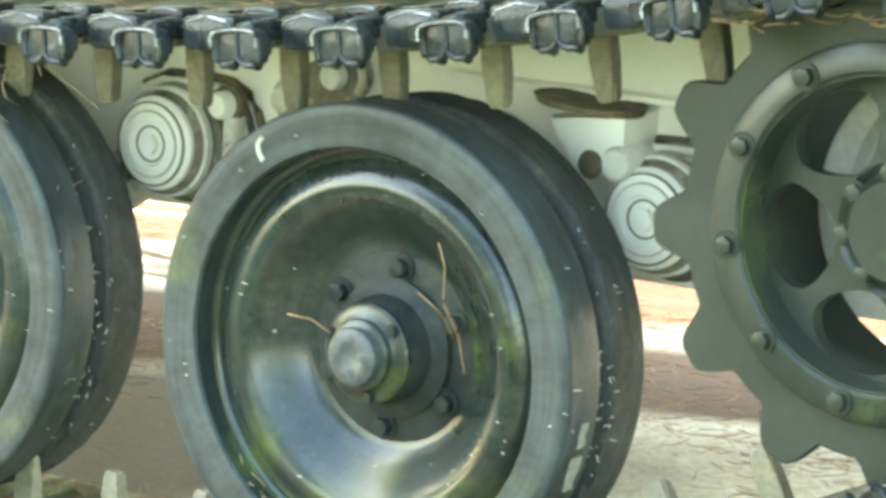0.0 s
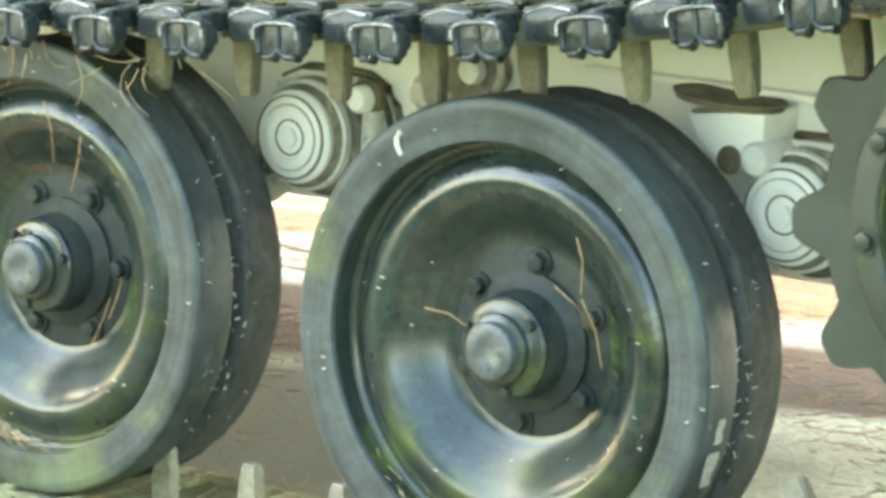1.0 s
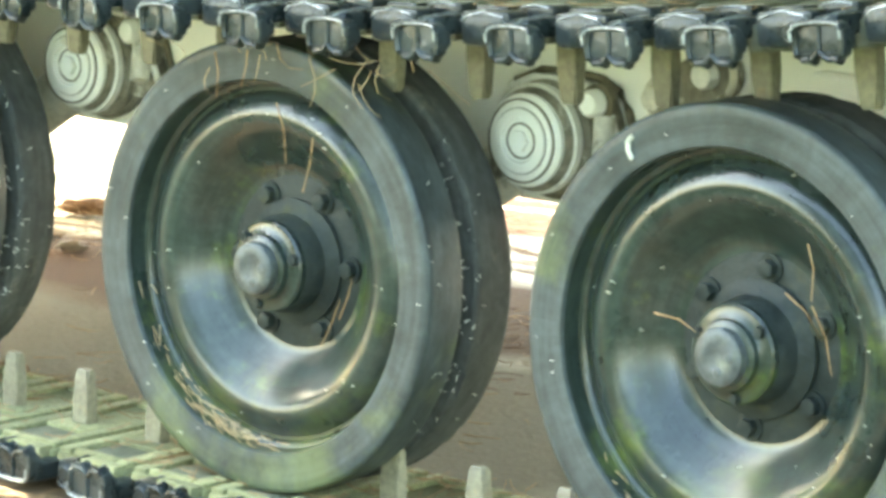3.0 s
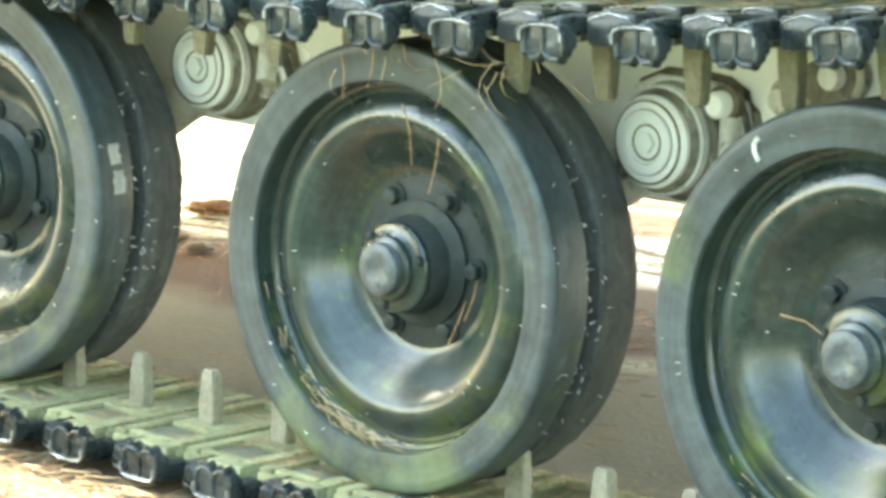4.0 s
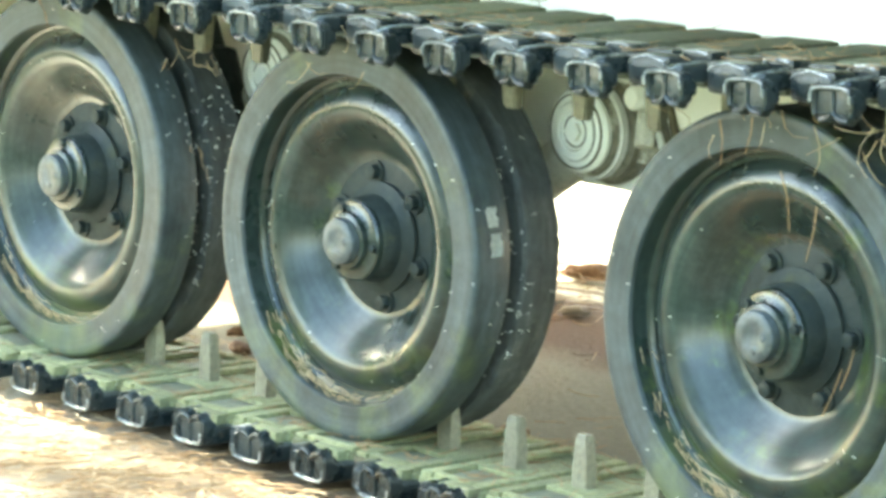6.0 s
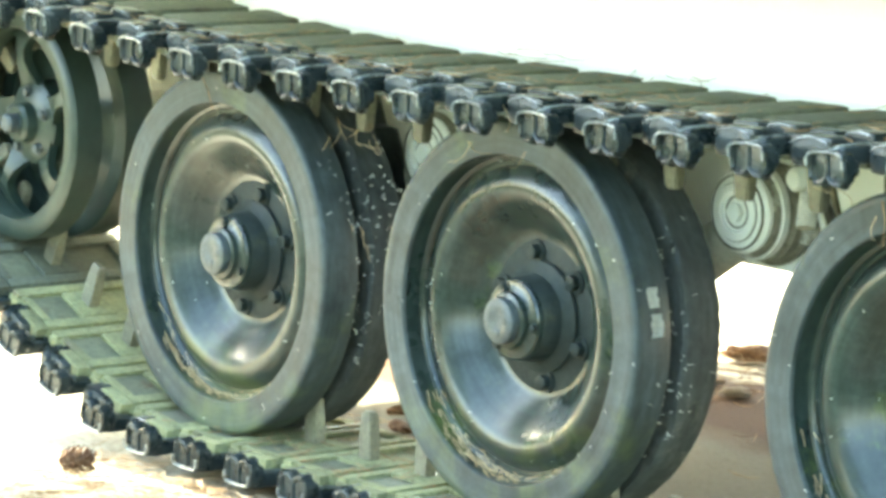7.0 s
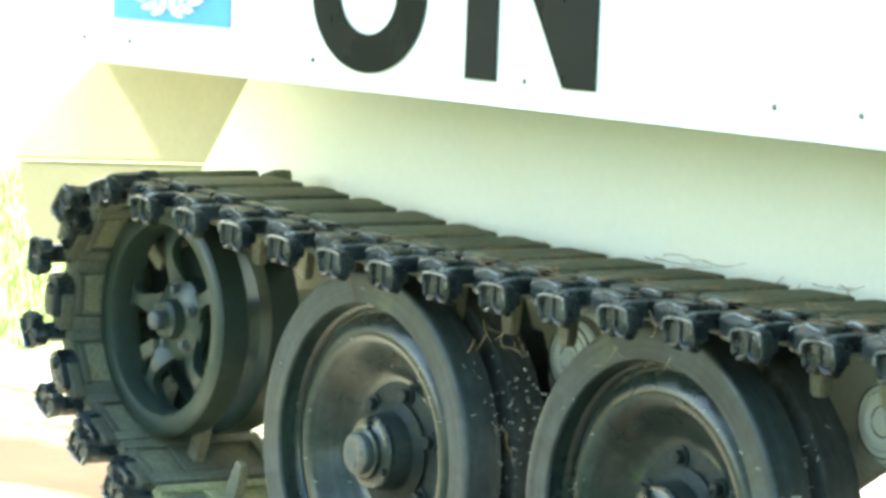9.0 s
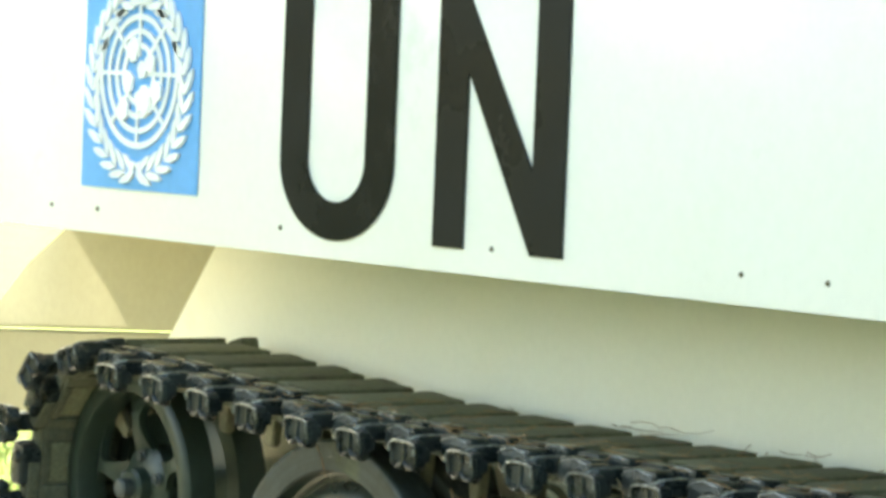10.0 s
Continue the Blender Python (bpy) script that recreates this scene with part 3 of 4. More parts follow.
    part("knob_collar", collar, DARK_BROWN, vehicle)
    stop = tube([(knob_x + 0.012, 0.296, knob_z - 0.020), (knob_x + 0.024, 0.280, knob_z - 0.070)], 0.015, 12)
    part("bump_stop", stop, DULL, vehicle)


for x in WHEELS:
    build_suspension(x)

# strap eye and final drive housing on the hull side
eye = prism(arc(-0.262, 0.655, 0.034, -60, 150, 12) + [(-0.33, 0.66), (-0.35, 0.60), (-0.27, 0.60)], 0.300, 0.329, 0.005)
part("lifting_bracket", eye, SOOT, vehicle)
part("bracket_edge", tube([(x, 0.302, z) for x, z in arc(-0.262, 0.655, 0.034, -70, 160, 14)], 0.0055, 8), DULL, vehicle)
boss = lathe([(0, 0.300), (0.016, 0.300), (0.018, 0.304), (0.020, 0.316), (0.030, 0.322), (0.031, 0.329), (0, 0.329)], 24, False, None, (-0.3595, 0, 0.612))
part("hull_boss", boss, DULL, vehicle, "grimy yellowed boss on the hull side")
damper = tube([(-2.400, 0.245, 0.690), (-2.335, 0.245, 0.560), (-2.330, 0.245, 0.550), (-2.210, 0.245, 0.300)], (0.040, 0.040, 0.056, 0.056), 20)
part("shock_absorber", damper, GREASE, vehicle, "dark greasy shock absorber beside the last wheels")
lathe_eye = lathe([(0, 0.284), (0.016, 0.284), (0.018, 0.288), (0.018, 0.300), (0, 0.300)], 20, False, None, (-0.268, 0, 0.655))
part("bracket_bolt", lathe_eye, GRIME, vehicle)
box_bm = prism([(0.44, 0.72), (0.95, 0.74), (0.95, 0.48), (0.50, 0.47), (0.42, 0.54)], 0.20, 0.329, 0.012)
part("final_drive_housing", box_bm, GRIME, vehicle, "white final drive housing behind the sprocket")
# bump stop: a bracket with a bevelled end that carries a round rubber pad
stop_bm = prism([(0.095, 0.651), (0.135, 0.647), (0.206, 0.662), (0.205, 0.586), (0.135, 0.586), (0.107, 0.628)], 0.25, 0.329, 0.004)
part("stop_block", stop_bm, WHITE, vehicle, "white bevelled bump stop block on the hull side")
pad_bm = bmesh.new()
bmesh.ops.create_cone(pad_bm, cap_ends=True, segments=40, radius1=0.94, radius2=1.0, depth=0.009)
for v in pad_bm.verts:
    v.co = (0.148 + v.co.x * 0.075 * 0.98, 0.262 + v.co.y * 0.062, 0.669 + v.co.z - v.co.x * 0.006)
part("bump_pad", pad_bm, DARK_BROWN, vehicle, "brown rubber bump stop pad")
# disc in place of an open hole, the hole's shade given by its dark colour
part("drain_hole", lathe([(0, 0.246), (0.016, 0.246), (0.018, 0.250), (0, 0.252)], 20, False, None, (0.159, 0, 0.596)), DARK_BROWN, vehicle)
part("stop_boss", lathe([(0, 0.236), (0.018, 0.236), (0.022, 0.242), (0.024, 0.300), (0, 0.300)], 24, False, None, (0.202, 0, 0.602)), GRIME, vehicle, "grimy round boss")
cover = lathe([(0.0, 0.17), (0.12, 0.17), (0.15, 0.19), (0.16, 0.21), (0, 0.21)], 40, False, None, (SPROCKET[0], 0, SPROCKET[1]))
part("final_drive_cover", cover, GRIME, vehicle)
ledge = box(-0.10, 0.40, 0.295, 0.329, 0.672, 0.680, 0.003)
part("hull_ledge", ledge, WHITE, vehicle)


# ---- sprocket ----
def build_sprocket():
    sx, sz = SPROCKET
    teeth, first = 12, radians(155.5)

    def outline(n=240):
        pts = []
        for i in range(n):
            a = 2 * math.pi * i / n
            u = abs(((a - first) / (2 * math.pi / teeth) + 0.5) % 1.0 - 0.5) * 2
            s = min(1, max(0, (u - 0.16) / 0.50))
            pts.append((0.252 + 0.042 * (0.5 + 0.5 * math.cos(math.pi * s)) ** 0.8, a))
        return pts

    def toothed(y0, y1):
        bm = bmesh.new()
        loops = []
        for y, shrink in ((y0 + 0.003, 0.0), (y0, 0.003), (y1, 0.003), (y1 - 0.003, 0.0)):
            loops.append([bm.verts.new(((r - shrink) * math.cos(a), y, (r - shrink) * math.sin(a))) for r, a in outline()])
        hole = [[bm.verts.new((0.172 * math.cos(a), y, 0.172 * math.sin(a))) for r, a in outline()] for y in (y0, y1)]
        n = len(loops[0])
        for i in range(n):
            j = (i + 1) % n
            for a, b in ((loops[0], loops[1]), (loops[1], hole[0]), (hole[0], hole[1]), (hole[1], loops[2]), (loops[2], loops[3]), (loops[3], loops[0])):
                bm.faces.new((a[i], a[j], b[j], b[i]))
        return bm

    gear = part("drive_sprocket", toothed(0.0, 0.022), GREEN, vehicle, "dark green toothed drive sprocket with round openings")
    gear.location = (sx, 0, sz)
    part("inner_gear", toothed(0.140, 0.162), GREEN, gear)
    ring = lathe([(0.175, -0.010), (0.178, -0.013), (0.206, -0.013), (0.210, -0.010), (0.210, 0.002), (0.175, 0.002)], 96)
    part("clamp_ring", ring, GREEN, gear)
    drum = lathe([(0.178, -0.008), (0.178, 0.150), (0.172, 0.150), (0.170, 0.0), (0.172, -0.008)], 72)
    part("drum", drum, GREEN, gear)
    part("spoked_disc", holed_disc(0.074, 0.174, 6, 0.84, 0.93, 0.036, 0.056, radians(190), 0.132), GREEN, gear)
    hub = lathe([(0, 0.020), (0.055, 0.020), (0.062, 0.026), (0.066, 0.040), (0.076, 0.034), (0.080, 0.042), (0.080, 0.070), (0, 0.070)], 48, False)
    part("sprocket_hub", hub, GREEN, gear)
    for k in range(10):
        a = radians(121.5 + 34.5 * k if k < 5 else 117 + 36 * k)
        m = pose(0.190 * math.cos(a), -0.013, 0.190 * math.sin(a), 0, 17 * k, 0)
        if k == 0:
            bolt = part("ring_bolt", hex_bolt(0.0110, 0.010, 0, 1.5), GREEN, gear, "worn bolt head")
            bolt.matrix_basis = m
        else:
            share("ring_bolt", bolt.data, gear, "worn bolt head", m)
    for k in range(8):
        a = radians(45 * k + 10)
        m = pose(0.064 * math.cos(a), 0.030, 0.064 * math.sin(a), 0, 11 * k, 0)
        if k == 0:
            nut = part("hub_nut", hex_bolt(0.010, 0.010, 0, 1.3), GREEN, gear)
            nut.matrix_basis = m
        else:
            share("hub_nut", nut.data, gear, m=m)


build_sprocket()


# ---- idler ----
def build_idler():
    ix, iz = IDLER
    rim = lathe([(0.172, 0.012), (0.176, 0.000), (0.190, -0.004), (0.206, -0.002), (0.213, 0.004), (0.213, 0.056), (0.206, 0.060), (0.182, 0.060), (0.174, 0.054)], 80)
    idler = part("idler_wheel", rim, IDLER_PAINT, vehicle, "dark green spoked idler wheel at the rear")
    idler.location = (ix, 0.017, iz)
    back = lathe([(0.175, 0.106), (0.213, 0.106), (0.213, 0.166), (0.175, 0.166)], 72)
    part("back_rim", back, IDLER_PAINT, idler)
    part("spoked_disc", holed_disc(0.060, 0.184, 5, 0.86, 0.90, 0.048, 0.066, radians(-84), 0.130, -0.026), IDLER_PAINT, idler)
    part("back_disc", lathe([(0.06, 0.10), (0.188, 0.13), (0.188, 0.14), (0.06, 0.112)], 48), IDLER_PAINT, idler)
    hub = lathe([(0, 0.005), (0.030, 0.005), (0.036, 0.010), (0.038, 0.030), (0.060, 0.034), (0.076, 0.044), (0.078, 0.10), (0, 0.10)], 40, False)
    part("idler_hub", hub, IDLER_PAINT, idler)
    for k in range(5):
        a = radians(72 * k + 20)
        m = pose(0.056 * math.cos(a), 0.034, 0.056 * math.sin(a), 0, 13 * k, 0)
        if k == 0:
            bolt = part("hub_nut", hex_bolt(0.009, 0.010, 0, 1.4), WORN_PAINT, idler)
            bolt.matrix_basis = m
        else:
            share("hub_nut", bolt.data, idler, m=m)
    part("idler_cap", lathe([(0, -0.018), (0.014, -0.018), (0.018, -0.014), (0.018, 0.006), (0, 0.006)], 20, False), WORN_PAINT, idler)
    axle = tube([(ix, 0.10, iz), (ix + 0.02, 0.33, iz)], 0.05, 16)
    part("idler_axle", axle, GRIME, vehicle)


build_idler()


# ---- track ----
IDLER_PIN_R = 0.242
TOP = [(-3.096, 0.747), (-2.85, 0.735), (-2.55, 0.716), (-2.25, 0.703), (-1.95, 0.699), (-1.65, 0.698), (-1.35, 0.698), (-1.05, 0.702), (-0.80, 0.710),
       (-0.55, 0.721), (-0.30, 0.739), (-0.05, 0.763), (0.20, 0.797), (0.42, 0.838), (0.60, 0.878)]


def tangent(px, pz, cx, cz, r, sign):
    """Where a line from a point touches a circle."""
    dx, dz = px - cx, pz - cz
    d = math.hypot(dx, dz)
    a = math.atan2(dz, dx) + sign * math.acos(r / d)
    return a


def chain_line():
    pts = []
    for i in range(len(TOP) - 1):
        p0, p1, p2, p3 = (Vector(TOP[max(0, min(len(TOP) - 1, i + k))]) for k in (-1, 0, 1, 2))
        for s in range(10):
            t = s / 10
            pts.append(0.5 * ((2 * p1) + (p2 - p0) * t + (2 * p0 - 5 * p1 + 4 * p2 - p3) * t * t + (3 * p1 - p0 - 3 * p2 + p3) * t ** 3))
    sx, sz = SPROCKET
    a1 = tangent(0.12, 0.030, sx, sz, 0.285, 1)
    if a1 > 0:
        a1 -= 2 * math.pi
    a0 = radians(108)
    for k in range(61):
        a = a0 + (a1 - a0) * k / 60
        pts.append(Vector((sx + 0.285 * math.cos(a), sz + 0.285 * math.sin(a))))
    pts += [Vector((0.12 - 0.1 * k, 0.030)) for k in range(26)]
    ix, iz = IDLER
    pts += [Vector(p) for p in ((-2.47, 0.031), (-2.535, 0.037), (-2.60, 0.049), (-2.67, 0.068), (-2.74, 0.090), (-2.815, 0.115), (-2.885, 0.142), (-2.96, 0.172), (-3.03, 0.203), (-3.10, 0.237))]
    b0, b1 = radians(247), radians(90)
    for k in range(41):
        a = b0 + (b1 - b0) * k / 40
        pts.append(Vector((ix + IDLER_PIN_R * math.cos(a), iz + IDLER_PIN_R * math.sin(a))))
    return pts


def build_track():
    pts = chain_line()
    dist = [0.0]
    for a, b in zip(pts, pts[1:]):
        dist.append(dist[-1] + (b - a).length)
    total = dist[-1]
    rise = max(i for i in range(len(pts)) if abs(pts[i].x + 2.38) < 0.06 and pts[i].y < 0.04)
    places = []
    k = 0
    while (k + PHASE) * STEP < dist[rise]:
        places.append((k + PHASE) * STEP)
        k += 1
    left = total + PHASE * STEP - places[-1]
    more = round(left / STEP)
    places += [places[-1] + left * (i + 1) / more for i in range(more - 1)]

    def at(s):
        s %= total
        lo = max(i for i in range(len(dist)) if dist[i] <= s)
        lo = min(lo, len(pts) - 2)
        f = (s - dist[lo]) / max(1e-9, dist[lo + 1] - dist[lo])
        return pts[lo].lerp(pts[lo + 1], f)

    # the pieces of one link: x along the track, y across, z outwards
    plate = box(-0.070, 0.070, -0.045, 0.252, -0.022, 0.010, 0.004)
    ribs = [box(x0, x1, y0, y1, z0, z1, 0.003) for x0, x1, y0, y1, z0, z1 in ((-0.066, -0.042, -0.038, 0.250, -0.030, -0.0205), (0.044, 0.067, -0.042, 0.250, -0.030, -0.0205), (-0.040, 0.042, -0.038, -0.022, -0.030, -0.0205),
            (-0.040, 0.042, 0.046, 0.120, -0.030, -0.0205), (-0.040, 0.042, 0.226, 0.248, -0.030, -0.0205), (-0.066, 0.002, -0.064, -0.0395, -0.028, 0.004))]
    panel = box(-0.036, 0.038, -0.019, 0.043, -0.0245, -0.0205, 0.0015)
    pad = box(-0.052, 0.056, 0.014, 0.232, 0.006, 0.025, 0.008)
    horn = bmesh.new()
    for z, hx, hy in ((-0.022, 0.0165, 0.011), (-0.060, 0.0155, 0.010), (-0.102, 0.0140, 0.009), (-0.108, 0.0115, 0.006)):
        for sx, sy in ((-1, -1), (1, -1), (1, 1), (-1, 1)):
            horn.verts.new((sx * hx, 0.083 + sy * hy, z))
    horn.verts.ensure_lookup_table()
    for k in range(3):
        for i in range(4):
            a, b = 4 * k + i, 4 * k + (i + 1) % 4
            horn.faces.new([horn.verts[v] for v in (a, b, b + 4, a + 4)])
    horn.faces.new([horn.verts[v] for v in (12, 13, 14, 15)])
    horn.faces.new([horn.verts[v] for v in (3, 2, 1, 0)])
    bmesh.ops.bevel(horn, geom=[e for e in horn.edges if abs(e.verts[0].co.z - e.verts[1].co.z) > 0.005], offset=0.003, segments=2, affect="EDGES")
    # end hook: a shank with a cross bar and two prongs that curl back towards the wheels
    hook = pillow(-0.017, 0.017, -0.110, -0.030, -0.012, 0.013)
    face = [(-0.0335, -0.004), (-0.0300, 0.0035), (-0.022, 0.0065), (0.022, 0.0065), (0.0300, 0.0035), (0.0335, -0.004), (0.0345, -0.022), (0.0320, -0.032), (0.0240, -0.0375),
            (0.0130, -0.0375), (0.0060, -0.0335), (0.0, -0.0270), (-0.0060, -0.0335), (-0.0130, -0.0375), (-0.0240, -0.0375), (-0.0320, -0.032), (-0.0345, -0.022)]
    prism(face, -0.121, -0.104, 0.002, hook)
    prism([(x * 0.92, -0.0165 + (z + 0.0165) * 0.55) for x, z in face], -0.108, -0.094, 0.002, hook)
    loop = face[:] + face[:2]
    tube([(x * 0.96, -0.1215, -0.0155 + (z + 0.0155) * 0.94) for x, z in loop], 0.0038, 7, hook)
    for side in (-1, 1):
        tube([(side * 0.0175, -0.116, -0.026), (side * 0.0175, -0.113, -0.033), (side * 0.0175, -0.105, -0.0365), (side * 0.0175, -0.098, -0.035)], (0.0105, 0.0100, 0.0075, 0.0030), 8, hook)
    tube([(0, -0.122, 0.002), (0, -0.1225, -0.024)], 0.0032, 6, hook)
    bmesh.ops.translate(hook, verts=hook.verts, vec=(0.075, 0, 0))
    # pin end and the rounded lug beside it
    pin = lathe([(0, -0.088), (0.0090, -0.088), (0.0115, -0.086), (0.0125, -0.082), (0.0150, -0.072), (0.0195, -0.04), (0, -0.04)], 20, False, None, (0.010, 0, -0.008))
    lathe([(0, -0.066), (0.015, -0.066), (0.018, -0.062), (0.018, -0.04), (0, -0.04)], 18, False, pin, (-0.030, 0, -0.006))
    lug = pillow(-0.044, 0.034, -0.080, -0.036, -0.024, 0.013)
    pillow(-0.046, 0.038, -0.078, -0.036, -0.006, 0.019, lug)
    pillow(0.008, 0.068, -0.030, 0.008, 0.000, 0.025, lug)
    pillow(-0.064, -0.008, -0.028, 0.006, -0.002, 0.022, lug)
    # thin bright tubes on the worn edges, painting in the glints
    rims = [tube([(0.0415, -0.1285, -0.014), (0.0412, -0.1290, -0.004), (0.0445, -0.1275, 0.0025), (0.056, -0.1265, 0.0048), (0.075, -0.1260, 0.0058), (0.094, -0.1265, 0.0048), (0.1055, -0.1275, 0.0025), (0.1088, -0.1290, -0.004), (0.1085, -0.1285, -0.014)], 0.0019, 6),
            tube([(0.073, -0.1250, 0.0062), (0.077, -0.114, 0.0085), (0.084, -0.102, 0.0138), (0.086, -0.085, 0.0150), (0.086, -0.060, 0.0150)], 0.0018, 6),
            tube([(-0.040, -0.079, 0.006), (-0.034, -0.078, 0.0120), (-0.005, -0.078, 0.0185), (0.026, -0.078, 0.0120), (0.031, -0.079, 0.006)], 0.0014, 5),
            tube([(0.012, -0.030, 0.017), (0.020, -0.031, 0.0225), (0.040, -0.031, 0.0245), (0.060, -0.030, 0.0215)], 0.0015, 5)]
    tail = pillow(0.045, 0.100, 0.236, 0.275, -0.016, 0.018)

    pieces = None
    step = STEP
    for k, s in enumerate(places):
        p, q = at(s - step * 0.4), at(s + step * 0.4)
        c = at(s)
        d = (q - p).normalized()
        m = Matrix(((d.x, 0, -d.y, c.x), (0, 1, 0, 0), (d.y, 0, d.x, c.y), (0, 0, 0, 1)))
        if pieces is None:
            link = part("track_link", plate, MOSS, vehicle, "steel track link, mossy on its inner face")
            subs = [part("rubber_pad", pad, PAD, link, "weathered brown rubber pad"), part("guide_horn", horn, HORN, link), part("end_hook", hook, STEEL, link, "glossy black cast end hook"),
                    part("link_pin", pin, STEEL, link), part("lug", lug, STEEL, link), part("end_block", tail, PAD, link), part("sunk_panel", panel, PANEL, link)] + [part("worn_edge", rim, WORN_GLINT, link, "bright worn edge with painted glint") for rim in rims] + [part("rib", rib, MOSS, link) for rib in ribs]
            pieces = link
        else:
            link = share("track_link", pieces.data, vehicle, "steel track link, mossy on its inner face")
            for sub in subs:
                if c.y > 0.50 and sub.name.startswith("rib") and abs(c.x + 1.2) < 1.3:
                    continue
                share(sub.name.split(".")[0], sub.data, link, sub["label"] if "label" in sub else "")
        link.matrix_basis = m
        # links raised off the ground run take a darker colour
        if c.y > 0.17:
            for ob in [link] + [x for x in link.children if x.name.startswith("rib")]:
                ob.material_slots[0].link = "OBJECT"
                ob.material_slots[0].material = DARK_LINK
    return len(places)


PHASE = 0.55
STEP = 0.14954
LINKS = build_track()


# ---- marks on the wheels ----
def dish_depth(r):
    for (r0, y0), (r1, y1) in zip(DISH, DISH[1:]):
        if r1 <= r <= r0 and r0 > r1:
            return y0 + (y1 - y0) * (r0 - r) / (r0 - r1)
    return 0.0


def build_marks():
    scrape = tube([(-0.151, -0.002, 0.618), (-0.157, -0.002, 0.610), (-0.156, -0.002, 0.600), (-0.149, -0.002, 0.590)], 0.0032, 8)
    part("paint_scrape", scrape, CHALK, vehicle, "small white scrape on a tyre")
    for cx, a, y0, h, w in ((WHEELS[2], 14.2, 0.026, 0.030, 0.020), (WHEELS[2], 6.5, 0.028, 0.034, 0.024), (WHEELS[0], -8.0, 0.028, 0.030, 0.014), (WHEELS[0], -17.0, 0.022, 0.045, 0.022)):
        bm = bmesh.new()
        rng = random.Random(int(a * 10))
        n = 5
        half = math.degrees(h / 2 / 0.305)
        rows = []
        for i in range(n + 1):
            ang = radians(a - half + 2 * half * i / n)
            lo, hi = y0 + rng.uniform(-0.003, 0.003), y0 + w + rng.uniform(-0.004, 0.003)
            rows.append([bm.verts.new((cx + 0.3062 * math.cos(ang), y, HUB_Z + 0.3062 * math.sin(ang))) for y in (lo, hi)])
        for p, q in zip(rows, rows[1:]):
            bm.faces.new((p[0], q[0], q[1], p[1]))
        bmesh.ops.solidify(bm, geom=bm.faces[:], thickness=0.001)
        part("dried_mud", bm, CHALK, vehicle, "flake of pale dried mud on a tyre")


build_marks()


def thread(bm, p, d, length, r, bend, rng, sides=4):
    d = Vector(d).normalized()
    side = d.orthogonal().normalized() * bend * rng.uniform(-1, 1) + Vector((0, 0, -abs(bend) * 0.3))
    p = Vector(p)
    tube([p + d * length * t + side * length * (t * (1 - t) * 2) for t in (0, 0.33, 0.66, 1)], r, sides, bm, 0.4)


